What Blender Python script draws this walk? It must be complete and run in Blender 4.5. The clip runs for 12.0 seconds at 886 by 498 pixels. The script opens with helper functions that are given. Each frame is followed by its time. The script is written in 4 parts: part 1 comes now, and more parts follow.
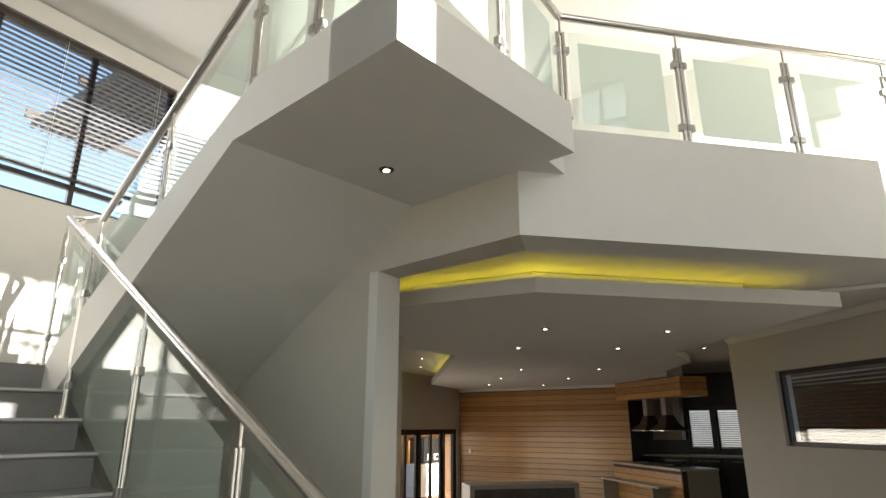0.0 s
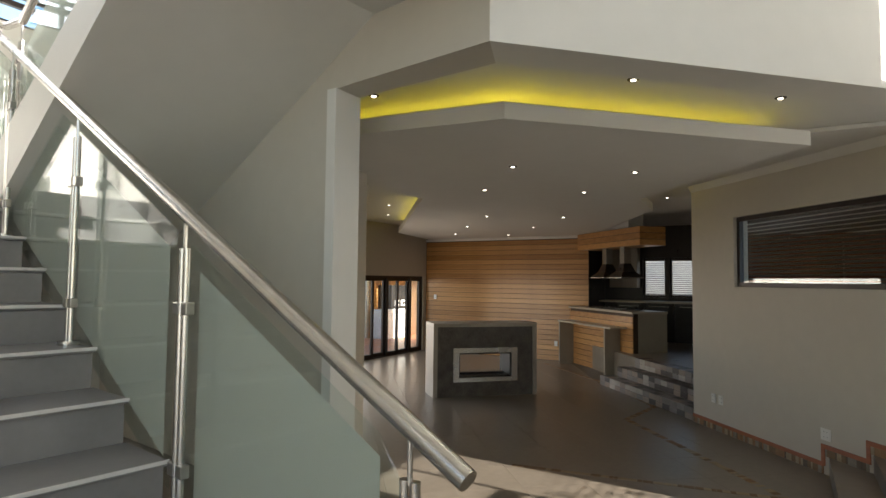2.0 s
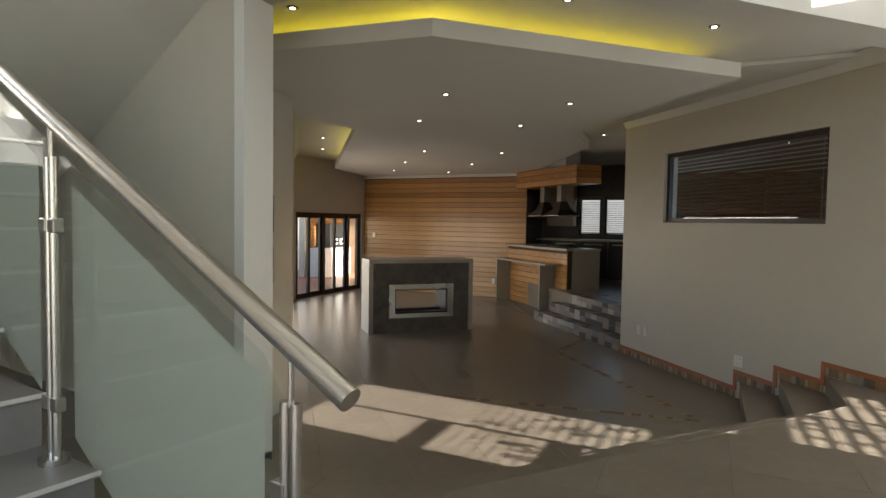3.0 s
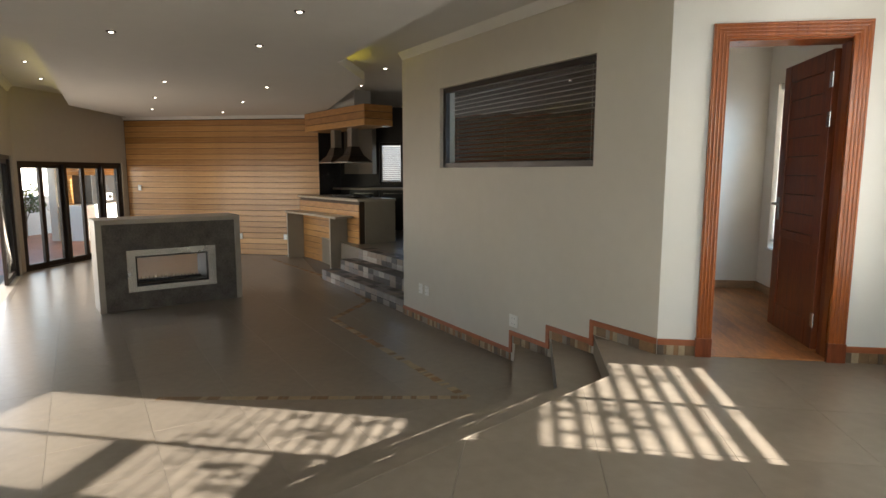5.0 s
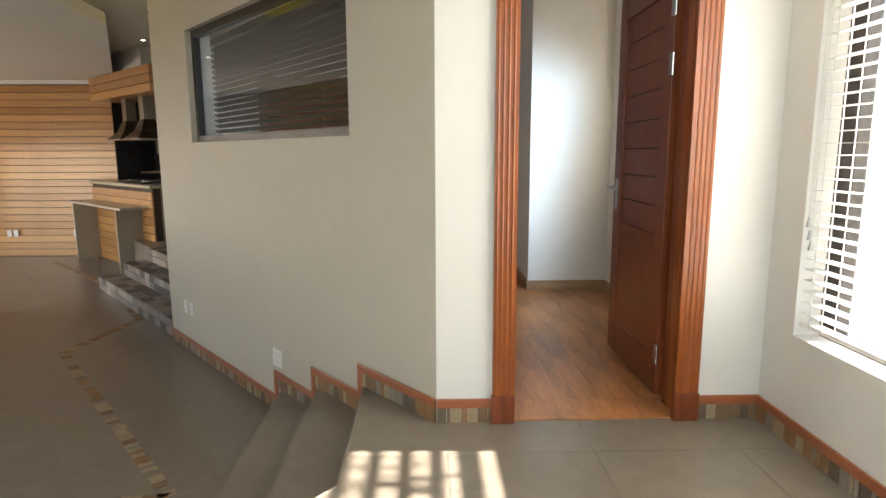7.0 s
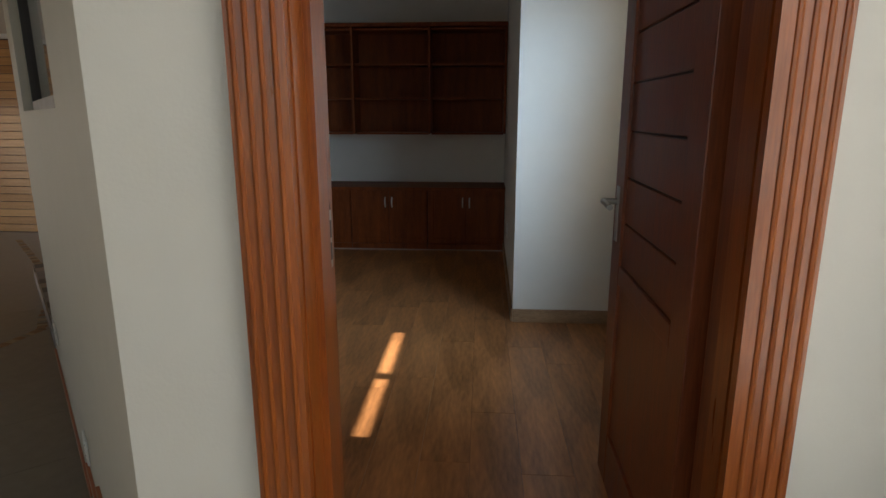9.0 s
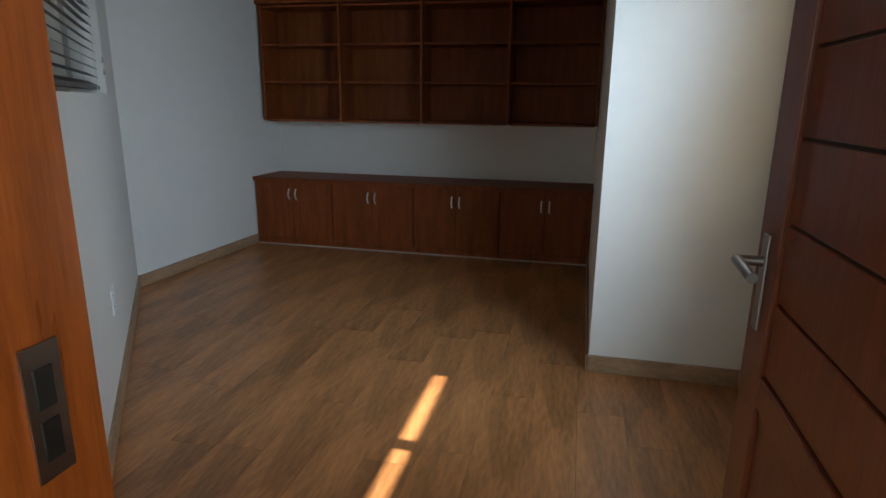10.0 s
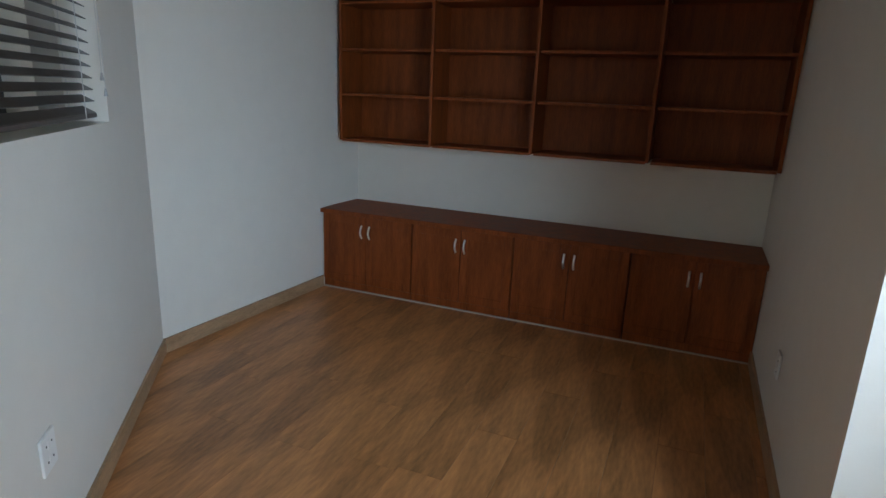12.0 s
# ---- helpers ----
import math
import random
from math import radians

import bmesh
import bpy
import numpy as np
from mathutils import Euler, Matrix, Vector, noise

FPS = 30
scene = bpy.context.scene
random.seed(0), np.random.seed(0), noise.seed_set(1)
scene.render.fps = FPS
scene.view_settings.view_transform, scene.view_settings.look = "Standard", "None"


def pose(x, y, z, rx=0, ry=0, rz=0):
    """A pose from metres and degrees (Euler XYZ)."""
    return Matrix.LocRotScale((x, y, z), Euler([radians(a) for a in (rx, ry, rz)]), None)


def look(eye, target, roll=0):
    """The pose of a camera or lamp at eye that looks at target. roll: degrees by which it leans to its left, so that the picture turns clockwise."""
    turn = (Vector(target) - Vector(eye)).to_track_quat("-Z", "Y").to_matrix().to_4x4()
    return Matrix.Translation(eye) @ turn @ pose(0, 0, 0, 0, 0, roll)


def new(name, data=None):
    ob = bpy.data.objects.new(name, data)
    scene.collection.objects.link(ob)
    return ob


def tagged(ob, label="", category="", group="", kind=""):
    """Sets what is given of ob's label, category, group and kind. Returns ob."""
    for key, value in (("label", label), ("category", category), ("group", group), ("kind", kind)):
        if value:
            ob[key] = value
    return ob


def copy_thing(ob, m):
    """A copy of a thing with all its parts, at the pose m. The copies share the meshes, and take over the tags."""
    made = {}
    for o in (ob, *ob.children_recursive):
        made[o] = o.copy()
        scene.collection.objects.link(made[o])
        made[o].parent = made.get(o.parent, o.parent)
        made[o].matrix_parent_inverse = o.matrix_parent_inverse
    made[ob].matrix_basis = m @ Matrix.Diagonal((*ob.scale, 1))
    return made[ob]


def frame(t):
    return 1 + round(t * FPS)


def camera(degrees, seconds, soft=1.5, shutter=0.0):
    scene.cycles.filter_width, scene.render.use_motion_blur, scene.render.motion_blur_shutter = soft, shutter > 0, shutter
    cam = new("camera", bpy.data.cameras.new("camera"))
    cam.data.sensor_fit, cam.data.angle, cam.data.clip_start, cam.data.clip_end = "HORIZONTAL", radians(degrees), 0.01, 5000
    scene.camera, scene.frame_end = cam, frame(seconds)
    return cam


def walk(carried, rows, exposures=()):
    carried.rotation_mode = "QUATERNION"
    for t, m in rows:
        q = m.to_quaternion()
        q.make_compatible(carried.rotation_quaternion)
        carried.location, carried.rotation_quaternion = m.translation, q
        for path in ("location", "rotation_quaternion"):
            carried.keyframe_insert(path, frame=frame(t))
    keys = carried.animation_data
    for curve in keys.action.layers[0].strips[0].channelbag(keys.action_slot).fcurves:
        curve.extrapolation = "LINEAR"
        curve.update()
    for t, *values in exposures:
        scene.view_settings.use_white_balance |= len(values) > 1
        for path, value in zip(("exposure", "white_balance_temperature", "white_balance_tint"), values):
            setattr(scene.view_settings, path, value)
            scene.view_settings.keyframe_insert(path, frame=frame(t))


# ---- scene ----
cam = camera(74.1, 12.0)
PATH = [
    (0, (0.104, -0.056, 1.516), (-0.949, 1.544, 2.091), 0.0),
    (0.5, (0.09, -0.027, 1.478), (-0.965, 1.603, 1.959), 0.2),
    (1, (0.074, 0.001, 1.436), (-0.979, 1.664, 1.788), 0.3),
    (1.5, (0.065, 0.041, 1.395), (-0.976, 1.733, 1.626), 0.5),
    (2, (0.04, 0.119, 1.337), (-0.968, 1.844, 1.442), 0.6),
    (2.5, (0.031, 0.193, 1.302), (-0.913, 1.956, 1.3), 0.7),
    (3, (0.076, 0.3, 1.259), (-0.76, 2.114, 1.166), 0.9),
    (3.2, (0.115, 0.387, 1.25), (-0.673, 2.221, 1.125), 1.1),
    (4.8, (0.452, 1.498, 1.234), (0.106, 3.452, 0.986), 0.2),
    (5, (0.476, 1.631, 1.245), (0.185, 3.592, 0.985), 0.1),
    (5.5, (0.643, 2.027, 1.234), (0.464, 3.999, 0.953), 0.0),
    (6, (0.858, 2.428, 1.224), (0.815, 4.407, 0.936), -0.2),
    (6.5, (1.084, 2.846, 1.216), (1.113, 4.823, 0.912), -0.3),
    (7, (1.322, 3.239, 1.203), (1.377, 5.212, 0.88), -0.2),
    (7.2, (1.418, 3.392, 1.198), (1.477, 5.364, 0.869), -0.2),
    (8.8, (1.915, 4.624, 1.28), (1.878, 6.573, 0.836), 0.5),
    (9, (2.008, 4.785, 1.276), (1.881, 6.729, 0.827), -0.0),
    (9.5, (2.091, 5.166, 1.26), (1.814, 7.093, 0.8), 0.6),
    (10, (2.11, 5.564, 1.277), (1.676, 7.453, 0.786), 0.7),
    (10.5, (2.065, 5.911, 1.317), (1.533, 7.772, 0.814), 1.0),
    (11, (1.978, 6.22, 1.383), (1.356, 8.05, 0.866), 1.6),
    (11.5, (1.866, 6.48, 1.4), (1.161, 8.281, 0.888), 1.9),
    (12, (1.754, 6.671, 1.458), (1.018, 8.457, 0.942), 2.3),
]
EXPOSURES = [(0.0, 2.2), (1.5, 2.25), (2.5, 2.5), (3.0, 2.5), (5.0, 2.9), (7.0, 3.6), (8.8, 2.4), (9.0, 2.1), (9.5, 2.25), (10.5, 2.85), (12.0, 3.05)]
walk(cam, [(t, look(eye, target, roll)) for t, eye, target, roll in PATH], EXPOSURES)

# ---- world, sun, window light ----
SUN_TAN = 0.37
sun_dir = Vector((-1.0, 0.027, -SUN_TAN)).normalized()
world = bpy.data.worlds.new("sky")
scene.world = world
world.use_nodes = True
wn = world.node_tree.nodes
sky = wn.new("ShaderNodeTexSky")
sky.sky_type = 'NISHITA'
sky.sun_disc = False
sky.sun_elevation = math.atan(SUN_TAN)
sky.sun_rotation = radians(90)
wn["Background"].inputs["Strength"].default_value = 0.09
world.node_tree.links.new(sky.outputs["Color"], wn["Background"].inputs["Color"])
sun = new("sun", bpy.data.lights.new("sun", 'SUN'))
sun.data.energy = 5.0
sun.data.angle = radians(0.53)
sun.data.color = (1.0, 0.94, 0.86)
sun.rotation_mode = 'QUATERNION'
sun.rotation_quaternion = sun_dir.to_track_quat("-Z", "Y")


def daylight_lamp(name, at, toward, w, h, watts, color=(1.0, 0.97, 0.93)):
    """Area lamp added in or near an opening to stand in for daylight."""
    li = bpy.data.lights.new(name, 'AREA')
    li.shape, li.size, li.size_y, li.energy, li.color = 'RECTANGLE', w, h, watts, color
    ob = new(name, li)
    ob.matrix_world = look(at, toward)
    return ob


daylight_lamp("light_end_window", (-5.42, 1.6, 4.15), (-4, 1.6, 3.6), 2.9, 1.5, 16)
# Fill lamp for the hall, at the unseen glazing added in front.
daylight_lamp("light_front_fill", (0.2, -2.55, 2.2), (0.2, 3, 1.8), 4.0, 3.6, 4.3)
daylight_lamp("light_upper_window", (2.98, 4.75, 3.75), (0, 4.2, 3.0), 1.3, 1.4, 3.2)
daylight_lamp("light_upper_window_front", (2.98, 0.75, 4.9), (0, 1.2, 2.9), 1.2, 1.4, 4.5)
# Fill lamp added at the landing's open side, where no window is built.
daylight_lamp("light_landing_fill", (3.0, 7.2, 4.1), (0, 6.0, 3.9), 2.2, 1.8, 14)
daylight_lamp("light_hall_window", (2.90, 4.75, 1.3), (0, 4.75, 0.7), 1.1, 1.5, 1.7)
study_sky = daylight_lamp("light_study_window", (2.90, 7.4, 1.3), (-0.8, 9.5, 0.1), 0.9, 1.4, 4.0, (0.52, 0.74, 1.0))
study_sky.data.spread = radians(95)
# Warm lamp added to imitate light thrown up by the ground outside.
study_warm_fill = daylight_lamp("light_study_warm_fill", (2.90, 7.4, 1.2), (0.6, 7.8, 2.3), 0.9, 1.3, 0.45, (1.0, 0.86, 0.66))
daylight_lamp("light_sliding_doors", (-8.35, 11.75, 0.5), (-5, 11.5, 0), 2.6, 1.7, 3.2, (1.0, 0.88, 0.74))
# Tinted orange to imitate the patio's glow on the living room floor.
daylight_lamp("light_folding_doors", (-7.15, 8.75, 0.5), (-4.5, 10, 0), 2.8, 1.8, 7, (1.0, 0.82, 0.64))


# ---- materials ----
def mat(name, color, rough=0.5, metal=0.0, var=0.12, scale=6.0, bump=0.0, bscale=60.0, stretch=None, spec=0.5, obvar=0.0, coat=0.0, hue=None, fine=0.45):
    m = bpy.data.materials.new(name)
    m.use_nodes = True
    n, l = m.node_tree.nodes, m.node_tree.links
    p = n["Principled BSDF"]
    p.inputs["Roughness"].default_value = rough
    p.inputs["Metallic"].default_value = metal
    p.inputs["Specular IOR Level"].default_value = spec
    p.inputs["Coat Weight"].default_value = coat
    p.inputs["Coat Roughness"].default_value = 0.15
    co = n.new("ShaderNodeTexCoord")
    mp = n.new("ShaderNodeMapping")
    if stretch:
        mp.inputs["Scale"].default_value = stretch
    l.new(co.outputs["Object"], mp.inputs["Vector"])
    a, b = n.new("ShaderNodeTexNoise"), n.new("ShaderNodeTexNoise")
    a.inputs["Scale"].default_value, b.inputs["Scale"].default_value = scale, scale * 7.3
    a.inputs["Detail"].default_value = b.inputs["Detail"].default_value = 4
    for t in (a, b):
        l.new(mp.outputs["Vector"], t.inputs["Vector"])
    mixn = n.new("ShaderNodeMath")
    mixn.operation = 'MULTIPLY_ADD'
    mixn.inputs[1].default_value = fine
    l.new(b.outputs["Fac"], mixn.inputs[0])
    half = n.new("ShaderNodeMath")
    half.operation = 'MULTIPLY'
    half.inputs[1].default_value = 1 - fine
    l.new(a.outputs["Fac"], half.inputs[0])
    l.new(half.outputs[0], mixn.inputs[2])
    fac = mixn.outputs[0]
    if obvar:
        info = n.new("ShaderNodeObjectInfo")
        add = n.new("ShaderNodeMath")
        add.operation = 'MULTIPLY_ADD'
        add.inputs[1].default_value = obvar
        l.new(info.outputs["Random"], add.inputs[0])
        l.new(fac, add.inputs[2])
        sub = n.new("ShaderNodeMath")
        sub.operation = 'SUBTRACT'
        sub.inputs[1].default_value = obvar / 2
        l.new(add.outputs[0], sub.inputs[0])
        fac = sub.outputs[0]
    ramp = n.new("ShaderNodeValToRGB")
    c = Vector(color)
    h = Vector(hue) if hue else c
    ramp.color_ramp.elements[0].position, ramp.color_ramp.elements[1].position = 0.3, 0.7
    ramp.color_ramp.elements[0].color = (*(c * (1 - var)), 1)
    ramp.color_ramp.elements[1].color = (*(h * (1 + var)), 1)
    l.new(fac, ramp.inputs["Fac"])
    l.new(ramp.outputs["Color"], p.inputs["Base Color"])
    if bump:
        t = n.new("ShaderNodeTexNoise")
        t.inputs["Scale"].default_value, t.inputs["Detail"].default_value = bscale, 5
        l.new(mp.outputs["Vector"], t.inputs["Vector"])
        bp = n.new("ShaderNodeBump")
        bp.inputs["Strength"].default_value, bp.inputs["Distance"].default_value = bump, 0.01
        l.new(t.outputs["Fac"], bp.inputs["Height"])
        l.new(bp.outputs["Normal"], p.inputs["Normal"])
    rv = n.new("ShaderNodeMapRange")
    rv.inputs["To Min"].default_value, rv.inputs["To Max"].default_value = max(0.02, rough - 0.07), min(1, rough + 0.07)
    l.new(a.outputs["Fac"], rv.inputs["Value"])
    l.new(rv.outputs["Result"], p.inputs["Roughness"])
    return m


def frosted(name, color):
    """Sand-blasted film: it scatters what passes through it."""
    m = bpy.data.materials.new(name)
    m.use_nodes = True
    n, l = m.node_tree.nodes, m.node_tree.links
    p = n["Principled BSDF"]
    p.inputs["Base Color"].default_value = (*[0.62 * c for c in color], 1)
    p.inputs["Roughness"].default_value = 0.45
    tr = n.new("ShaderNodeBsdfTranslucent")
    tr.inputs["Color"].default_value = (*[1.1 * c for c in color], 1)
    mx = n.new("ShaderNodeMixShader")
    mx.inputs[0].default_value = 0.6
    l.new(p.outputs[0], mx.inputs[1])
    l.new(tr.outputs[0], mx.inputs[2])
    l.new(mx.outputs[0], n["Material Output"].inputs["Surface"])
    return m


def thin_clear(name, tint=(0.93, 0.97, 0.96), gloss=0.035):
    m = bpy.data.materials.new(name)
    m.use_nodes = True
    n, l = m.node_tree.nodes, m.node_tree.links
    tr = n.new("ShaderNodeBsdfTransparent")
    tr.inputs["Color"].default_value = (*tint, 1)
    gl = n.new("ShaderNodeBsdfGlossy")
    gl.inputs["Roughness"].default_value = 0.02
    lw = n.new("ShaderNodeLayerWeight")
    lw.inputs["Blend"].default_value = 0.5
    pw = n.new("ShaderNodeMath")
    pw.operation = 'POWER'
    pw.inputs[1].default_value = 5.0
    l.new(lw.outputs["Facing"], pw.inputs[0])
    fr = n.new("ShaderNodeMath")
    fr.operation = 'MULTIPLY_ADD'
    fr.inputs[1].default_value, fr.inputs[2].default_value = 0.85, gloss
    l.new(pw.outputs[0], fr.inputs[0])
    mx = n.new("ShaderNodeMixShader")
    l.new(fr.outputs[0], mx.inputs[0])
    l.new(tr.outputs[0], mx.inputs[1])
    l.new(gl.outputs[0], mx.inputs[2])
    l.new(mx.outputs[0], n["Material Output"].inputs["Surface"])
    return m


def glow(name, color, strength):
    m = bpy.data.materials.new(name)
    m.use_nodes = True
    p = m.node_tree.nodes["Principled BSDF"]
    p.inputs["Base Color"].default_value = (0.8, 0.8, 0.8, 1)
    p.inputs["Emission Color"].default_value = (*color, 1)
    p.inputs["Emission Strength"].default_value = strength
    return m


PAINT = mat("beige_wall_paint", (0.56, 0.52, 0.45), 0.62, var=0.035, scale=1.2, bump=0.08, bscale=120)
WHITE = mat("white_wall_paint", (0.71, 0.695, 0.655), 0.6, var=0.03, scale=1.0, bump=0.06, bscale=120)
CEIL = mat("white_ceiling_paint", (0.72, 0.71, 0.68), 0.7, var=0.025, scale=0.9, bump=0.04, bscale=90)
STUDYW = mat("pale_study_paint", (0.73, 0.685, 0.605), 0.6, var=0.03, scale=1.3, bump=0.06, bscale=120)
TILE = mat("grey_porcelain_tile", (0.20, 0.168, 0.131), 0.3, var=0.14, scale=1.7, bump=0.03, bscale=40, obvar=0.05, hue=(0.212, 0.179, 0.14))
GROUT = mat("pale_grout", (0.25, 0.22, 0.18), 0.85, var=0.1, scale=20)
STEP = mat("grey_stair_tile", (0.185, 0.18, 0.178), 0.38, var=0.08, scale=4, bump=0.03, bscale=50, obvar=0.15)
NOSE = mat("pale_tile_edge", (0.55, 0.54, 0.52), 0.4, var=0.06, scale=12)
STEEL = mat("brushed_stainless_steel", (0.62, 0.60, 0.57), 0.25, metal=1.0, var=0.04, scale=1.5)
NICKEL = mat("satin_nickel", (0.86, 0.84, 0.8), 0.42, metal=0.85, var=0.03, scale=2)
STEELD = mat("dull_steel_fitting", (0.42, 0.41, 0.39), 0.34, metal=1.0, var=0.05, scale=2)
CLEAR = thin_clear("clear_glass")
PANE = thin_clear("window_glass", (0.95, 0.97, 0.97), 0.075)
FROST = frosted("frosted_film", (0.74, 0.775, 0.73))
GEDGE = mat("glass_edge_green", (0.10, 0.22, 0.18), 0.1, var=0.05)
ARCH = mat("varnished_red_timber", (0.24, 0.056, 0.010), 0.3, var=0.25, scale=5, stretch=(7, 7, 0.5), bump=0.05, bscale=40, coat=0.25, hue=(0.32, 0.086, 0.015))
DOORW = mat("dark_red_door_timber", (0.165, 0.036, 0.012), 0.36, var=0.3, scale=4, stretch=(7, 7, 0.5), bump=0.05, bscale=40, coat=0.15, spec=0.4, hue=(0.21, 0.055, 0.018))
SKIRT = mat("red_skirting_timber", (0.34, 0.105, 0.04), 0.38, var=0.22, scale=6, stretch=(1, 1, 5), coat=0.2)
CHERRY = mat("cherry_veneer", (0.17, 0.037, 0.008), 0.5, var=0.28, scale=3.5, stretch=(6, 6, 0.6), bump=0.03, bscale=50, hue=(0.23, 0.056, 0.012), spec=0.22)
PINE = mat("varnished_pine_slat", (0.41, 0.185, 0.052), 0.34, var=0.2, scale=3, stretch=(0.6, 3, 9), bump=0.03, bscale=40, obvar=0.3, coat=0.45, hue=(0.50, 0.27, 0.095))
PINED = mat("dark_slat_backing", (0.05, 0.028, 0.014), 0.6)
LAM = mat("oak_laminate_plank", (0.28, 0.112, 0.037), 0.33, var=0.46, scale=1.9, stretch=(4.5, 0.9, 1), bump=0.05, bscale=40, obvar=0.09, hue=(0.43, 0.185, 0.066), fine=0.34)
LAMG = mat("laminate_joint", (0.07, 0.04, 0.022), 0.7)
SKIRTL = mat("oak_laminate_skirting", (0.36, 0.22, 0.12), 0.42, var=0.35, scale=4, stretch=(1.2, 1.2, 5))
STONE = mat("dark_split_stone", (0.125, 0.108, 0.094), 0.7, var=0.5, scale=7, bump=0.7, bscale=18)
CAP = mat("beige_fireplace_surround", (0.42, 0.37, 0.31), 0.45, var=0.08, scale=8)
BLACK = mat("black_metal", (0.012, 0.012, 0.012), 0.4, var=0.2)
FRAME = mat("dark_bronze_aluminium", (0.035, 0.026, 0.022), 0.4, metal=0.3, var=0.2)
PLASTIC = mat("white_plastic", (0.78, 0.77, 0.73), 0.35, var=0.02)
SLATW = mat("white_blind_slat", (0.80, 0.79, 0.76), 0.4, var=0.03)
SLATD = mat("dark_brown_blind_slat", (0.055, 0.038, 0.03), 0.38, var=0.2, scale=8)
CORD = mat("blind_cord", (0.6, 0.58, 0.54), 0.7)
KITD = mat("dark_kitchen_cabinet", (0.03, 0.025, 0.022), 0.3, var=0.2)
GREYP = mat("taupe_panel", (0.33, 0.285, 0.225), 0.45, var=0.06)
COUNTER = mat("pale_counter_top", (0.42, 0.36, 0.28), 0.3, var=0.1, scale=20)
PATIO = mat("terracotta_patio_tile", (0.42, 0.17, 0.085), 0.5, var=0.2, scale=5, obvar=0.2)
RENDER = mat("white_render", (0.75, 0.72, 0.68), 0.8, var=0.05, scale=3, bump=0.2, bscale=60)
LEAF = mat("green_leaf", (0.07, 0.12, 0.035), 0.55, var=0.4, scale=9)
BARK = mat("brown_bark", (0.12, 0.085, 0.06), 0.9, var=0.3, scale=14, bump=0.5, bscale=40)
SLATE = [mat("slate_strip_%s" % k, c, 0.6, var=0.25, scale=22, bump=0.3, bscale=60) for k, c in
         (("cream", (0.36, 0.28, 0.18)), ("brown", (0.20, 0.125, 0.065)), ("grey", (0.24, 0.21, 0.17)), ("rust", (0.27, 0.15, 0.07)), ("dark", (0.13, 0.095, 0.065)))]
MOSA = [mat("mosaic_%s" % k, c, 0.4, var=0.2, scale=12, obvar=0.15) for k, c in
        (("pale", (0.46, 0.42, 0.38)), ("grey", (0.21, 0.19, 0.18)), ("dark", (0.06, 0.05, 0.048)), ("taupe", (0.28, 0.22, 0.18)))]
LEDY = glow("yellow_led_strip", (1.0, 0.80, 0.05), 1.05)
BULB = glow("downlight_lamp", (1.0, 0.9, 0.74), 1.8)


# ---- mesh helpers ----
def I4():
    return Matrix.Identity(4)


def box(bm, x0, x1, y0, y1, z0, z1, m=None, bevel=0.0):
    r = bmesh.ops.create_cube(bm, size=1.0, matrix=(m or I4()) @ Matrix.Translation(((x0 + x1) / 2, (y0 + y1) / 2, (z0 + z1) / 2)) @ Matrix.Diagonal((abs(x1 - x0), abs(y1 - y0), abs(z1 - z0), 1)))
    if bevel:
        es = list({e for v in r["verts"] for e in v.link_edges})
        bmesh.ops.bevel(bm, geom=es, offset=bevel, segments=2, affect='EDGES', profile=0.5)
    return bm


def prism(bm, pts, z0, z1, m=None):
    """Upright prism over a plan outline, counter-clockwise."""
    m = m or I4()
    lo = [bm.verts.new(m @ Vector((x, y, z0))) for x, y in pts]
    hi = [bm.verts.new(m @ Vector((x, y, z1))) for x, y in pts]
    k = len(pts)
    fs = [bm.faces.new(hi), bm.faces.new(lo[::-1])]
    for i in range(k):
        j = (i + 1) % k
        fs.append(bm.faces.new((lo[i], lo[j], hi[j], hi[i])))
    bmesh.ops.recalc_face_normals(bm, faces=fs)
    return bm


def profile(bm, pts, y0, y1, m=None):
    """Side outline in x and z, pushed from y0 to y1."""
    turn = Matrix(((1, 0, 0, 0), (0, 0, -1, 0), (0, 1, 0, 0), (0, 0, 0, 1)))
    return prism(bm, pts, -y1, -y0, (m or I4()) @ turn)


def rod(bm, p, q, r, seg=14, r2=None):
    p, q = Vector(p), Vector(q)
    d = q - p
    bmesh.ops.create_cone(bm, cap_ends=True, segments=seg, radius1=r, radius2=r if r2 is None else r2, depth=d.length,
                          matrix=Matrix.Translation((p + q) / 2) @ d.to_track_quat("Z", "Y").to_matrix().to_4x4())
    return bm


def smooth_by_angle(ob, limit=35):
    me = ob.data
    for p in me.polygons:
        p.use_smooth = True
    bm = bmesh.new()
    bm.from_mesh(me)
    for e in bm.edges:
        e.smooth = len(e.link_faces) == 2 and e.calc_face_angle(0) < radians(limit)
    bm.to_mesh(me)
    bm.free()
    return ob


def part(name, bm, material, parent, label="", smooth=False):
    bmesh.ops.recalc_face_normals(bm, faces=bm.faces)
    me = bpy.data.meshes.new(name)
    bm.to_mesh(me)
    bm.free()
    me.materials.append(material)
    ob = new(name, me)
    if smooth:
        smooth_by_angle(ob)
    ob.parent = parent
    if label:
        tagged(ob, label)
    return ob


def thing(name, label, category, m=None, group="", kind=""):
    ob = new(name)
    ob.empty_display_size = 0.05
    if m is not None:
        ob.matrix_world = m
    return tagged(ob, label, category, group, kind)


def structure(name, bm, material, label, category="wall"):
    bmesh.ops.recalc_face_normals(bm, faces=bm.faces)
    me = bpy.data.meshes.new(name)
    bm.to_mesh(me)
    bm.free()
    me.materials.append(material)
    return tagged(new(name, me), label, category, kind="structure")


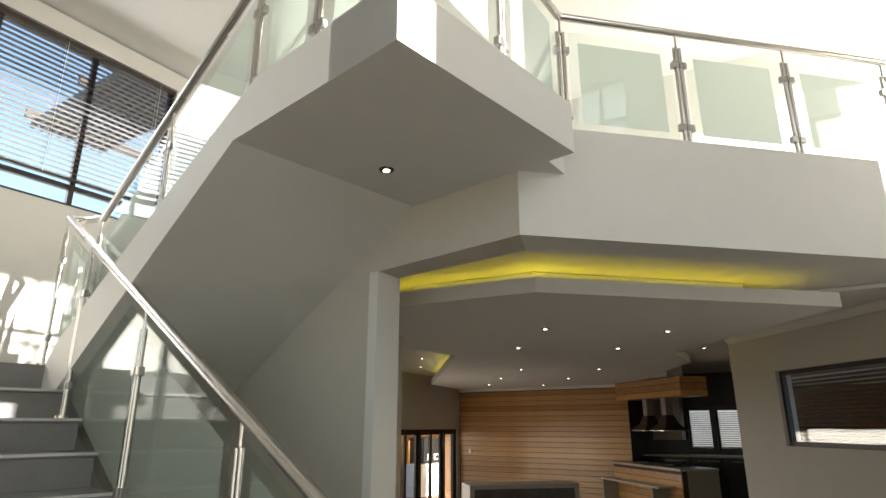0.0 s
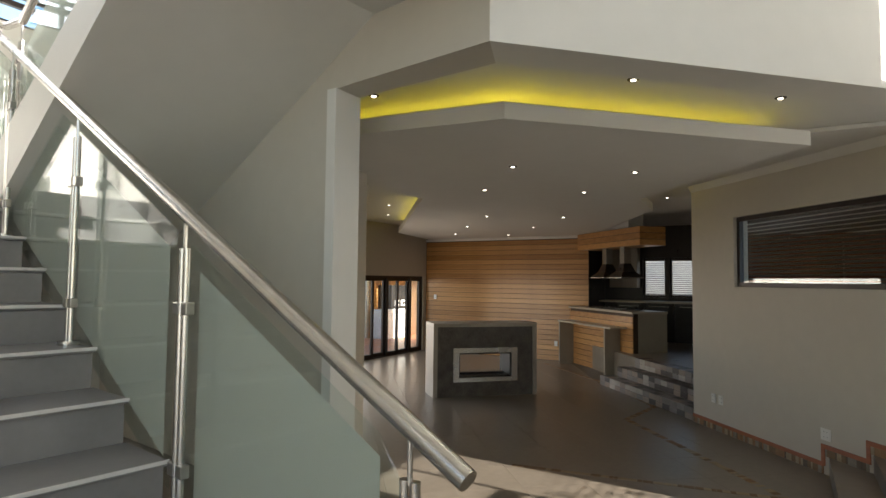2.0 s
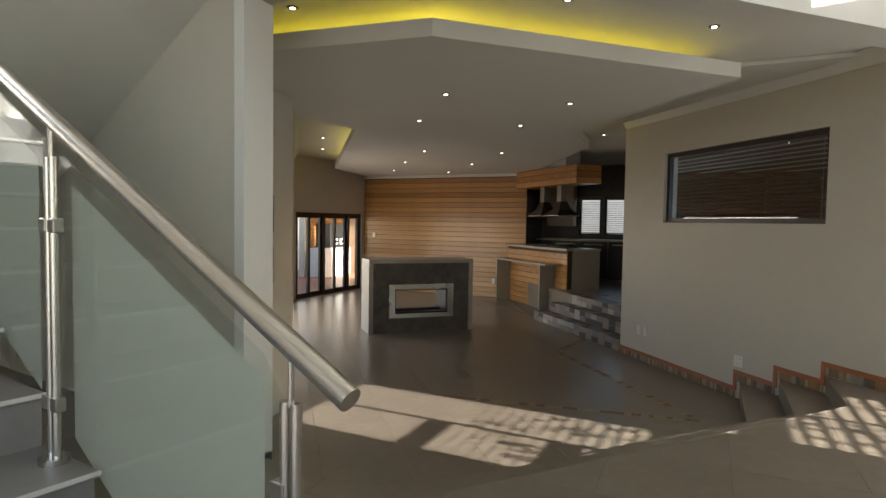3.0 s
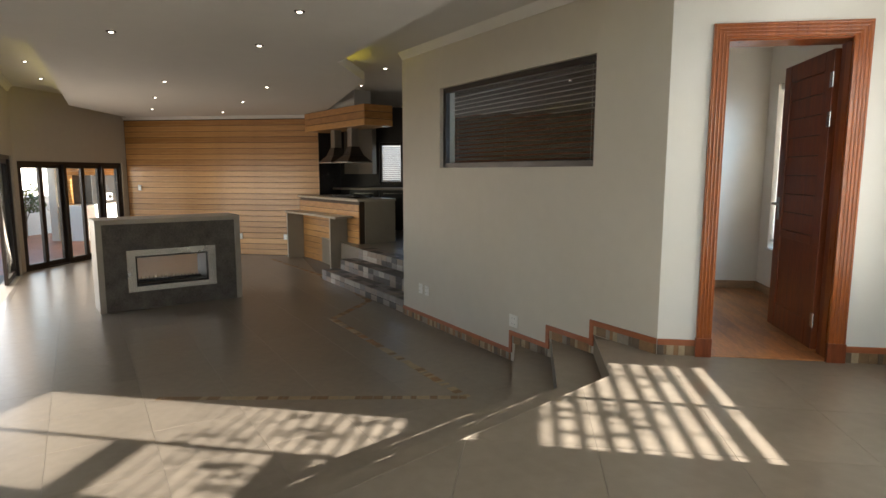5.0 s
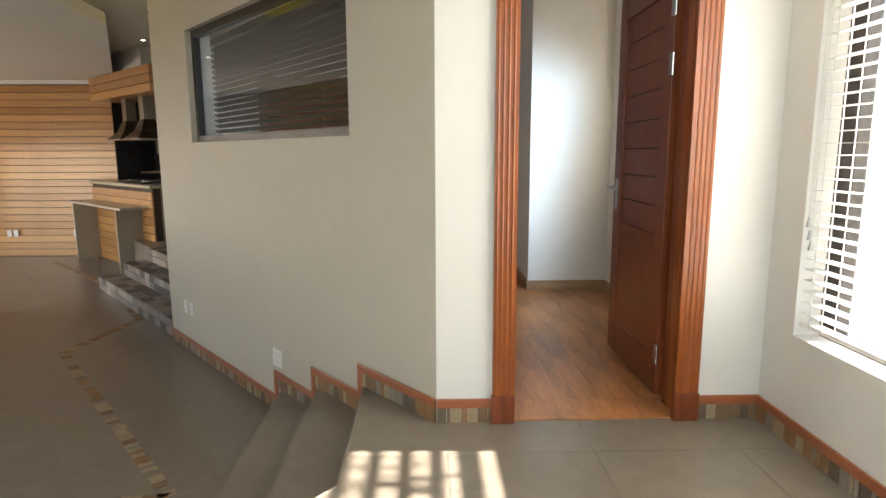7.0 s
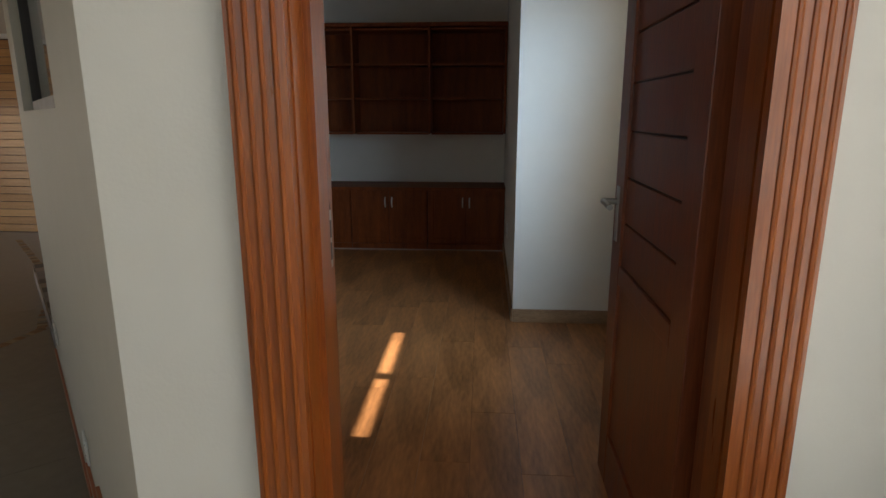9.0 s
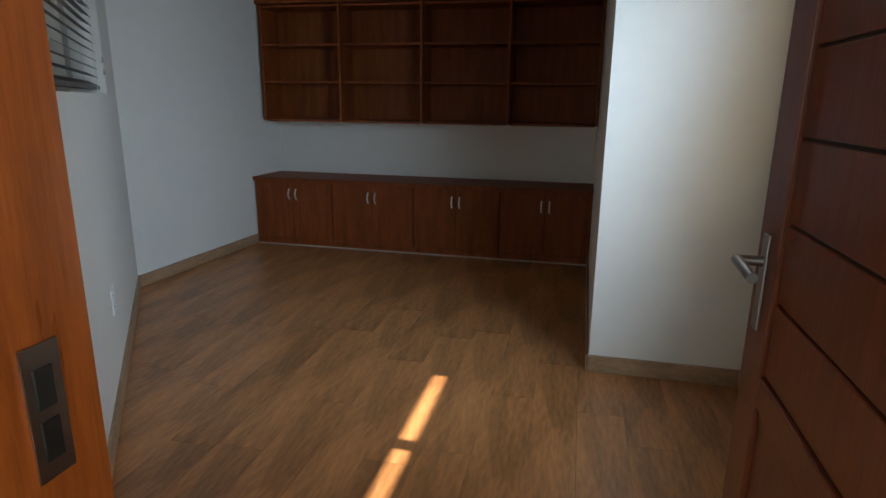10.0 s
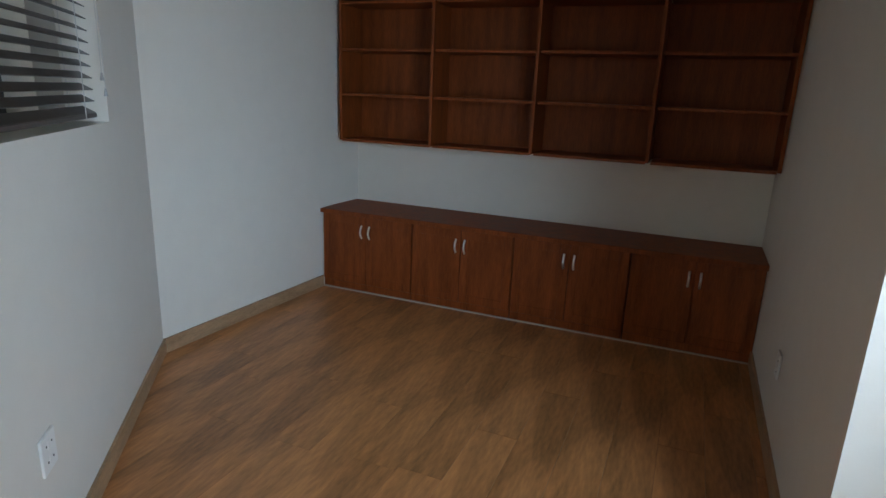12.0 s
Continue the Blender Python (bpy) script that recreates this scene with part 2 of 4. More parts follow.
def along(p, q, z=0.0):
    """Frame with x from p to q, y to its left, z up."""
    d = Vector((q[0] - p[0], q[1] - p[1]))
    return Matrix.Translation((p[0], p[1], z)) @ Matrix.Rotation(math.atan2(d.y, d.x), 4, 'Z'), d.length


def wall(name, p, q, th, z0, z1, holes, material, label):
    """Wall from p to q, th thick to its left, with holes (s0, s1, za, zb) right through."""
    m, length = along(p, q)
    xs = sorted({0, length, *[h[0] for h in holes], *[h[1] for h in holes]})
    bm = bmesh.new()
    for a, b in zip(xs, xs[1:]):
        mid = (a + b) / 2
        cuts = sorted((h[2], h[3]) for h in holes if h[0] < mid < h[1])
        z = z0
        for lo, hi in cuts:
            if lo > z:
                box(bm, a, b, 0, th, z, lo, m)
            z = hi
        if z < z1:
            box(bm, a, b, 0, th, z, z1, m)
    bmesh.ops.remove_doubles(bm, verts=bm.verts, dist=1e-5)
    return structure(name, bm, material, label)


def N():
    return bmesh.new()


# ---- plan ----
LIV = -0.49                       # sunken living room floor
UP = 3.05                         # upper floor
TOP = 5.13                        # hall ceiling at the stair wall
HIGH = 6.4                        # hall walls under the high side of the sloping ceiling
WA, WB = (1.36, 5.735), (-1.04, 8.57)      # window wall between hall, living room and study
O = Vector((-0.97, 1.29, 0))               # corner of the stair landing
STAIR = Matrix(((-0.988, 0.156, 0, O.x), (0.156, 0.988, 0, O.y), (0, 0, 1, 0), (0, 0, 0, 1)))   # a: up the first flight, b: across


def st(a, b, z=0.0):
    return STAIR @ Vector((a, b, z))


# ---- floors ----
M45 = 1.245                                   # slope in plan of the platform's edge
RT = math.hypot(1, M45)


def edge_line(k):
    """Plan line of nosing k of the sunken room's steps, from the stair wall to the window wall."""
    c = 4.009 + (0, 0.345, 0.705)[k] * RT
    xc = 0.985 - 0.31 * k
    y0 = 2.62 + 0.03 * k
    wy = 5.735 + (1.36 - xc) * (8.57 - 5.735) / 2.40
    return [((y0 - c) / M45, y0), (xc, M45 * xc + c), (xc, wy)]


E0, E1, E2 = edge_line(0), edge_line(1), edge_line(2)
hall = N()
prism(hall, [(-5.3, -2.6), (2.83, -2.6), (2.83, 5.735), (1.36, 5.735), E0[2], E0[1], E0[0], (-2.2, 2.68), (-5.3, 3.17)], -0.8, -0.008)
structure("floor_hall", hall, GROUT, "grey tiled entrance hall floor", "floor")
liv = N()
box(liv, -9.2, 1.4, 2.2, 13.4, -0.9, LIV - 0.008)
structure("floor_living", liv, GROUT, "grey tiled sunken living room floor", "floor")
prism(sf := N(), [(1.30, 5.80), (3.1, 5.80), (3.1, 10.8), (-0.9, 10.8), (-0.9, 8.70)], -0.3, -0.008)
structure("floor_study", sf, LAMG, "oak laminate study floor", "floor")
for k, (a, b) in enumerate(((E0, E1), (E1, E2)), 1):
    z = (0, -0.155, -0.318)[k]
    s = thing("floor_step", "grey tiled step down into the sunken living room", "step", kind="structure")
    prism(bm := N(), [b[0], b[1], b[2], a[2], a[1], a[0]][::-1], LIV - 0.02, z - 0.02)
    part("riser", bm, STEP, s)
    prism(bm := N(), [b[0], b[1], b[2], a[2], a[1], a[0]][::-1], z - 0.018, z)
    part("tread", bm, TILE, s)
# thin pale trim along the platform's edge
s = thing("trim_platform_edge", "grey tile trim along the edge of the raised hall floor", "trim", kind="structure")
for line, z in ((E0, 0),):
    for p, q in zip(line, line[1:]):
        m, ln = along(p, q)
        box(bm := N(), 0, ln, -0.005, 0.003, z - 0.010, z + 0.001, m)
        part("edge_strip", bm, TILE, s)

# ---- walls ----
m_ww, LWW = along(WA, WB)
PAINTED = "beige painted plaster wall"
wall("wall_window", WB, WA, 0.19, LIV - 0.1, 2.66, [(LWW - 2.87, LWW - 0.65, 1.29, 2.12)], PAINT, "beige painted wall with a long high window")
LP, LQ = (-0.795, 8.856), (1.41, 5.965)
ld = (Vector(LQ) - Vector(LP)).normalized()
hs = [ld.dot(Vector((m_ww @ Vector((s, 0, 0)))[:2]) - Vector(LP)) for s in (2.87, 0.65)]
wall("wall_study_window", LP, LQ, -0.16, -0.1, 2.66, [(0.60, hs[1], 1.29, 2.12)], STUDYW, "pale painted study wall with a high window")
wall("wall_study_door", (2.83 + 0.2, 5.735), (1.36, 5.735), -0.21, -0.1, HIGH, [(0.52, 1.36, -0.2, 2.10)], WHITE, "off-white wall with a timber door opening")
wall("wall_hall_right", (2.83, 5.735), (2.83, -2.6), 0.22, -0.1, HIGH,
     [(0.205, 1.675, 0.44, 1.875), (0.32, 1.72, 3.32, 4.6), (3.535, 4.265, 4.47, 5.75), (4.325, 5.635, 4.06, 5.75), (6.4, 7.6, 0.5, 2.1)], WHITE, "off-white hall wall with tall windows")
# Front wall is unseen; its wide opening is added for daylight.
wall("wall_front", (2.83 + 0.22, -2.6), (-5.5, -2.6), 0.22, -0.1, HIGH, [(0.8, 5.0, 0.0, 4.2)], WHITE, "off-white unseen entrance wall with wide added glazing")
wall("wall_stair_end", (-5.3, -2.6), (-5.3, 6.0), 0.2, -0.1, TOP, [(2.0, 5.6, 3.36, 4.94)], WHITE, "off-white stair wall with a long high window")
wall("wall_stair_back", (-2.21, 2.68), (-5.3, 3.168), -0.19, -0.9, 3.0, [], PAINT, "beige painted wall beside the stairs")
# diagonal outer wall of the living room with folding doors, and the wall with sliding doors
wall("wall_living_diagonal", (-3.55, 4.75), (-8.12, 10.42), 0.2, LIV - 0.1, 2.7, [(2.7, 7.05, LIV, 1.5)], PAINT, "beige wall over wide open folding doors")
wall("wall_living_west", (-8.12, 10.42), (-8.12, 13.4), 0.2, LIV - 0.1, 2.7, [(0.06, 2.66, LIV, 1.42)], PAINT, "beige wall over dark sliding doors")
wall("wall_living_south", (-3.55, 4.75), (-3.0, 2.9), -0.15, LIV - 0.1, 2.7, [(0.405, 0.95, 0.70, 1.01), (0.405, 0.95, 1.145, 1.47)], PAINT, "beige wall with two small windows")
wall("wall_wood_backing", (-8.3, 13.22), (-3.80, 13.22), 0.2, LIV - 0.1, 2.7, [], PINED, "dark backing of a timber slat wall")
wall("wall_kitchen_back", (-3.95, 14.6), (1.2, 14.6), 0.2, -0.1, 2.7, [(1.05, 1.57, 0.98, 1.90), (1.65, 2.20, 0.98, 1.90)], KITD, "dark kitchen wall with two windows")
wall("wall_kitchen_side", (-3.80, 13.225), (-3.80, 14.8), 0.15, -0.1, 2.7, [], KITD, "dark kitchen side wall")
wall("wall_kitchen_right", (1.0, 10.9), (1.0, 14.8), -0.15, -0.1, 2.7, [], PAINT, PAINTED)
# study
wall("wall_study_left", (-0.802, 8.66), (-0.66, 10.9), 0.18, -0.1, 2.66, [], STUDYW, "pale painted study wall")
wall("wall_study_back", (-0.95, 10.72), (3.1, 10.72), 0.2, -0.1, 2.66, [], STUDYW, "pale painted study wall behind the cupboards")
wall("wall_study_pier", (2.215, 8.31), (2.235, 10.75), -0.75, -0.1, 2.66, [], STUDYW, "white painted projecting pier in the study")
wall("wall_study_right", (2.905, 5.9), (2.905, 8.4), -0.22, -0.1, 2.66, [(0.92, 2.17, 0.475, 2.12)], STUDYW, "pale study wall with a tall window")
prism(bm := N(), [(1.36, 5.75), (1.36 + 0.0, 5.94), (1.30, 5.94)][::-1], 0, 2.6)
structure("wall_corner_fill", bm, WHITE, "plaster corner between the hall and the study")

# ---- ceilings and the upper floor ----
prism(bm := N(), [(-5.5, 3.37), (-2.2, 2.88), (-1.2, 2.72), (1.95, 5.94), (3.1, 5.94), (3.1, 15), (-9.3, 15), (-9.3, 3.4)], 2.66, UP)
structure("ceiling_living", bm, CEIL, "white living room ceiling", "ceiling")
# Slope is assumed: the unseen high side makes room for the high sun windows.
profile(bm := N(), [(-5.5, TOP), (3.1, HIGH - 0.05), (3.1, HIGH + 0.15), (-5.5, TOP + 0.2)], -2.9, 10)
structure("ceiling_hall", bm, CEIL, "white sloping double-height hall ceiling", "ceiling")
wall("wall_upper_back", (3.1, 8.6), (-5.5, 5.6), 0.2, UP, HIGH, [], WHITE, "cream upper landing wall")
# fascia and beam under the balcony
prism(bm := N(), [(-2.21, 2.68), (-1.111, 2.49), (-1.205, 2.755), (-2.18, 2.875)], 2.43, UP)
structure("beam_stair", bm, PAINT, "beige painted beam beside the stair landing", "beam")
prism(bm := N(), [(-1.11, 2.49), (2.13, 5.73), (1.757, 5.73), (-1.205, 2.755)], 2.43, UP + 0.004)
structure("beam_balcony", bm, WHITE, "white painted balcony fascia beam", "beam")
# dropped ceiling panel
TRAY = [(-1.51, 3.54), (0.22, 5.3), (-1.55, 7.75), (-1.62, 9.0), (-3.7, 13.15), (-8.0, 13.15), (-7.45, 10.95), (-4.0, 6.5), (-4.05, 5.45), (-3.1, 3.37)]
prism(bm := N(), TRAY, 2.38, 2.49)
structure("ceiling_panel", bm, CEIL, "white dropped ceiling panel with a lit cove", "ceiling")


def inset(poly, d):
    """Plan outline moved inwards by d."""
    out = []
    for a, b, c in zip(poly[-1:] + poly[:-1], poly, poly[1:] + poly[:1]):
        u, v = (Vector(b) - Vector(a)).normalized(), (Vector(c) - Vector(b)).normalized()
        nu, nv = Vector((-u.y, u.x)), Vector((-v.y, v.x))
        k = (nu + nv) / (1 + nu.dot(nv))
        out.append((b[0] + k.x * d, b[1] + k.y * d))
    return out


inner = inset(TRAY, 0.5)
prism(bm := N(), inner, 2.49, 2.655)
structure("ceiling_panel_core", bm, CEIL, "white ceiling panel hanger box", "ceiling")


def led(name, p, q, off):
    m, ln = along(p, q)
    t = thing(name, "yellow LED strip hidden in the ceiling cove", "light strip", group="cove light strips")
    box(bm := N(), 0.02, ln - 0.02, off, off + 0.02, 2.492, 2.505, m)
    part("strip", bm, LEDY, t)


led("cove_light", (-1.51, 3.54), (0.22, 5.3), 0.42)
led("cove_light", (-3.1, 3.40), (-1.51, 3.56), 0.42)
led("cove_light", (-1.55, 7.75), (-1.62, 9.0), 0.2)
led("cove_light", (-7.45, 10.95), (-4.0, 6.5), 0.2)


def cornice(name, p, q, z, drop=0.10):
    m, ln = along(p, q)
    bm = N()
    turn = m @ Matrix(((0, 0, 1, 0), (1, 0, 0, 0), (0, 1, 0, 0), (0, 0, 0, 1)))
    prism(bm, [(0, 0), (0, -drop), (0.012, -drop), (0.03, -drop * 0.75), (drop * 0.55, -0.03), (drop * 0.9, -0.012), (drop * 0.9, 0)], 0, ln, turn)
    for v in bm.verts:
        v.co.z += z
    return structure(name, bm, CEIL, "white coved plaster cornice", "cornice")


cornice("cornice_window_wall", (1.36, 5.735), (-1.035, 8.576), 2.66, 0.12)
cornice("cornice_living_diagonal", (-8.12, 10.42), (-3.55, 4.75), 2.66)
cornice("cornice_living_south", (-3.55, 4.75), (-3.0, 2.9), 2.66)
cornice("cornice_study_left", (-0.79, 8.86), (1.40, 5.945), 2.62)
cornice("cornice_study_back", (2.23, 10.72), (-0.67, 10.72), 2.62)
cornice("cornice_study_pier", (2.9, 8.31), (2.22, 8.31), 2.62)
cornice("cornice_study_right", (2.905, 5.95), (2.905, 8.31), 2.62)
cornice("cornice_wood_wall", (-3.82, 13.2), (-8.1, 13.2), 2.38, 0.06)
box(bm := N(), -1.3, 2.9, 5.95, 10.7, 2.62, 2.655)
structure("ceiling_study", bm, CEIL, "white study ceiling", "ceiling")

# ---- stairs ----
RISE, GO = 0.1765, 0.346
AK = [-0.052 + GO * k for k in range(11)]
ZK = [0.14 + RISE * k for k in range(11)]
stairs = thing("staircase", "grey tiled dog-leg staircase with pale step edges", "stairs", STAIR @ Matrix.Translation((0, 0, 0)), kind="structure")
stairs.matrix_world = I4()
for k in range(10):
    z = ZK[k]
    box(bm := N(), AK[k], AK[k] + GO + 0.02, -1.3, 0.05, z - RISE - 0.02, z - 0.024, STAIR)
    sp = part("step", bm, STEP, stairs)
    box(bm := N(), AK[k] - 0.012, AK[k] + GO, -1.3, 0.06, z - 0.022, z, STAIR, 0.003)
    part("tread", bm, STEP, sp)
    box(bm := N(), AK[k] - 0.018, AK[k] - 0.0125, -1.3, 0.063, z - 0.012, z + 0.002, STAIR)
    part("nosing", bm, NOSE, sp)
profile(bm := N(), [(AK[0] + 0.5, -0.005), (AK[0] + 0.1, -0.005), (AK[0] + GO, ZK[0] - 0.05), (AK[9] + GO, ZK[9] - 0.05), (AK[9] + GO, ZK[9] - 0.28)], -1.3, 0.045, STAIR)
part("waist", bm, WHITE, stairs)
AL = AK[10]
box(bm := N(), AL, 4.6, -1.3, 1.18, ZK[10] - 0.22, ZK[10], STAIR)
part("landing", bm, STEP, stairs)
# second flight, with its sloped and level soffit
profile(bm := N(), [(-0.0, UP - 0.004), (-0.0, 2.78), (1.1, 2.78), (3.5, 2.78 - 0.53 * 2.4), (3.5, ZK[10] - 0.05), (3.25, ZK[10] + 0.14), (2.0, 2.60), (0.95, UP - 0.004)], 0.0, 1.178, STAIR)
part("soffit_slab", bm, WHITE, stairs, "white painted plaster underside")
prism(bm := N(), [(-0.97, 1.29), (-0.922, 2.755), (-1.15, 2.58), (-1.35, 1.35)], 2.781, UP + 0.003)
part("landing_fascia", bm, WHITE, stairs, "white painted landing edge")
for k in range(7):
    a = 3.25 - 0.3143 * (k + 1)
    z = ZK[10] + (UP - ZK[10]) / 7 * (k + 1)
    box(bm := N(), a, a + 0.33, 0.12, 1.17, z - 0.19, z, STAIR)
    part("step", bm, STEP, stairs)


# ---- balustrades ----
def post_part(parent, base, top, m, sides=(1, -1), clamps=(0.15, 0.8)):
    """Paired steel post with a thin pin to the rail and a foot plate."""
    b, t = Vector(base), Vector(top)
    bm = N()
    off = (m.to_3x3() @ Vector((0.016, 0, 0)))
    rod(bm, b + off, t - Vector((0, 0, 0.10)) + off, 0.013)
    rod(bm, b - off, t - Vector((0, 0, 0.10)) - off, 0.013)
    rod(bm, b + Vector((0, 0, 0.001)), b + Vector((0, 0, 0.02)), 0.045, 18)
    p = part("post", bm, STEEL, parent, smooth=True)
    rod(bm := N(), t - Vector((0, 0, 0.11)), t, 0.007, 10)
    part("pin", bm, STEEL, p, smooth=True)
    h = (t - b).z - 0.10
    for f in clamps:
        for s in sides:
            bm = N()
            q = b + Vector((0, 0, h * f))
            box(bm, s * 0.028 - 0.02, s * 0.028 + 0.02, -0.016, 0.016, -0.022, 0.022, Matrix.Translation(q) @ m.to_3x3().to_4x4(), 0.004)
            part("clamp", bm, STEELD, p)
    return p


def panel(parent, outline, frost, m):
    """Clear glass pane in the plane of m (x along, z up) with a frosted field inside it."""
    bm = N()
    profile(bm, outline, -0.005, 0.005, m)
    g = part("glass_pane", bm, CLEAR, parent, "clear glass pane")
    g.visible_shadow = False
    bm = N()
    vs = [bm.verts.new(m @ Vector((x, 0.0065, z))) for x, z in frost]
    bm.faces.new(vs)
    part("frosted_field", bm, FROST, g, "frosted translucent field")
    return g


sb = thing("stair_balustrade", "stainless steel stair balustrade with frosted glass panes", "balustrade")
RS = 0.522                                         # slope of the handrail


def rail_z(a):
    return 1.562 + RS * (a - 0.81)


BR = 0.01
P1 = [-0.265, 0.80, 1.845, 2.90, 3.54]
basez = [0.0, ZK[2], ZK[5], ZK[8], ZK[10]]
mS = STAIR.copy()
for a, bz in zip(P1, basez):
    post_part(sb, st(a, BR, bz), st(a, BR, rail_z(a) - 0.02), mS, sides=(1, -1) if a not in (P1[0], P1[-1]) else ((1,) if a == P1[0] else (-1,)), clamps=(0.2, 0.78))
bm = N()
rod(bm, st(-0.43, BR, rail_z(-0.43)), st(3.53, BR, rail_z(3.53)), 0.026, 20)
rail = part("handrail", bm, STEEL, sb, smooth=True)
bm = N()
rod(bm, st(3.53, BR, rail_z(3.53)), st(3.44, 0.10, 2.97), 0.024, 18)
rod(bm, st(3.44, 0.10, 2.97), st(2.95, 0.06, 2.86), 0.024, 18)
part("rail_elbow", bm, STEEL, rail, smooth=True)
mB = STAIR @ Matrix.Translation((0, 0.072, 0))


def nosing_z(a):
    return ZK[0] + (a - AK[0]) * RISE / GO


for a0, a1 in zip(P1, P1[1:]):
    top = lambda a: rail_z(a) - 0.14
    lo = lambda a: max(0.06, nosing_z(a) - 0.11)
    if a0 == P1[0]:
        l0, l1 = -0.17, 0.87
        out = [(l0, 0.06), (0.1, 0.06), (l1, lo(l1)), (l1, top(l1)), (l0 + 0.07, top(l0 + 0.07)), (l0, top(l0) - 0.06)]
        fr = [(-0.10, 0.1), (0.06, 0.1), (0.82, nosing_z(0.82) - 0.04), (0.82, rail_z(0.82) - 0.21), (-0.10, rail_z(-0.10) - 0.20)]
    else:
        l0, l1 = a0 + 0.19, min(a1 + 0.18, 3.62)
        f0, f1 = l0 + 0.06, l1 - 0.06
        out = [(l0, lo(l0)), (l1, lo(l1)), (l1, top(l1)), (l0, top(l0))]
        fr = [(f0, nosing_z(f0) - 0.04), (f1, nosing_z(f1) - 0.04), (f1, rail_z(f1) - 0.235), (f0, rail_z(f0) - 0.235)]
    panel(sb, out, fr, mB)

# upper flight balustrade
ub = thing("upper_stair_balustrade", "stainless steel balustrade with frosted panes along the upper flight", "balustrade")


def rail2_z(a):
    return min(3.84, 2.86 + 0.485 * (2.934 - a))


def floor2_z(a):
    return UP - 0.43 * max(0.0, a - 0.95)


B2 = 0.06
P2 = [2.95, 2.0, 1.08, 0.57, 0.05]
for a in P2:
    post_part(ub, st(a, B2, floor2_z(a) - 0.02), st(a, B2, rail2_z(a) - 0.02), mS, clamps=(0.18, 0.8))
bm = N()
rod(bm, st(2.95, B2, rail2_z(2.95)), st(0.913, B2, 3.84), 0.024, 18)
rod(bm, st(0.913, B2, 3.84), st(0.03, B2, 3.84), 0.024, 18)
part("handrail", bm, STEEL, ub, smooth=True)
mB2 = STAIR @ Matrix.Translation((0, B2, 0))
for a1, a0 in zip(P2, P2[1:]):
    l0, l1 = a0 + 0.05, a1 - 0.05
    f = lambda a: floor2_z(a) + 0.03
    g = lambda a: rail2_z(a) - 0.12
    panel(ub, [(l0, f(l0)), (l1, f(l1)), (l1, g(l1)), (l0, g(l0))], [(l0 + .05, f(l0) + .05), (l1 - .05, f(l1) + .05), (l1 - .05, g(l1) - .06), (l0 + .05, g(l0) - .06)], mB2)

# balcony balustrade
bb = thing("balcony_balustrade", "stainless steel balcony balustrade with frosted glass panes", "balustrade")
m_b, L_b = along((-0.92, 2.76), (2.05, 5.73))
PB = [0.0, 0.76, 1.52, 2.28, 3.04, 3.8]
for s in PB:
    p = m_b @ Vector((s, 0.03, UP))
    post_part(bb, p, p + Vector((0, 0, 0.78)), m_b, clamps=(0.2, 0.82))
bm = N()
rod(bm, m_b @ Vector((0, 0.03, UP + 0.79)), m_b @ Vector((4.15, 0.03, UP + 0.79)), 0.024, 18)
rod(bm, m_b @ Vector((0, 0.03, UP + 0.79)), st(0.03, B2, 3.84), 0.024, 18)
part("handrail", bm, STEEL, bb, smooth=True)
mb2 = m_b @ Matrix.Translation((0, 0.03, UP))
for s0, s1 in zip(PB, PB[1:]):
    a, b = s0 + 0.05, s1 - 0.05
    panel(bb, [(a, 0.04), (b, 0.04), (b, 0.69), (a, 0.69)], [(a + .06, .10), (b - .06, .10), (b - .06, .63), (a + .06, .63)], mb2)
m_c, L_c = along((-0.93, 1.36), (-0.89, 2.7))
mc2 = m_c @ Matrix.Translation((0, 0.03, UP))
for s0, s1 in ((0.0, 0.66), (0.66, 1.34)):
    a, b = s0 + 0.05, s1 - 0.05
    panel(bb, [(a, 0.04), (b, 0.04), (b, 0.69), (a, 0.69)], [(a + .06, .10), (b - .06, .10), (b - .06, .63), (a + .06, .63)], mc2)
p = m_c @ Vector((0.66, 0.03, UP))
post_part(bb, p, p + Vector((0, 0, 0.78)), m_c, clamps=(0.2, 0.82))


# ---- windows and blinds ----
def window(name, p, q, th, z0, z1, label, mullions=(), transoms=(), material=None, pane_at=0.5, fw=0.045, fs=None):
    """Framed glazing in an opening from p to q; mullions at distances, transoms as (s0, s1, z)."""
    m, ln = along(p, q)
    material = material or FRAME
    w = thing(name, label, "window", kind="structure")
    y = th * pane_at
    bm = N()
    fs = fs or fw
    box(bm, 0, fs, y - 0.025, y + 0.025, z0, z1, m)
    box(bm, ln - fs, ln, y - 0.025, y + 0.025, z0, z1, m)
    box(bm, fs, ln - fs, y - 0.025, y + 0.025, z0, z0 + fw, m)
    box(bm, fs, ln - fs, y - 0.025, y + 0.025, z1 - fw, z1, m)
    part("window_frame", bm, material, w)
    for s in mullions:
        box(bm := N(), s - fw / 2, s + fw / 2, y - 0.024, y + 0.024, z0 + fw, z1 - fw, m)
        part("mullion", bm, material, w)
    for s0, s1, z in transoms:
        box(bm := N(), s0, s1, y - 0.023, y + 0.023, z - fw / 2, z + fw / 2, m)
        part("transom", bm, material, w)
    cuts = [fs, *mullions, ln - fs]
    for a, b in zip(cuts, cuts[1:]):
        box(bm := N(), a, b, y - 0.003, y + 0.003, z0 + fw, z1 - fw, m)
        g = part("pane", bm, PANE, w)
        g.visible_shadow = False
    return w, m, ln


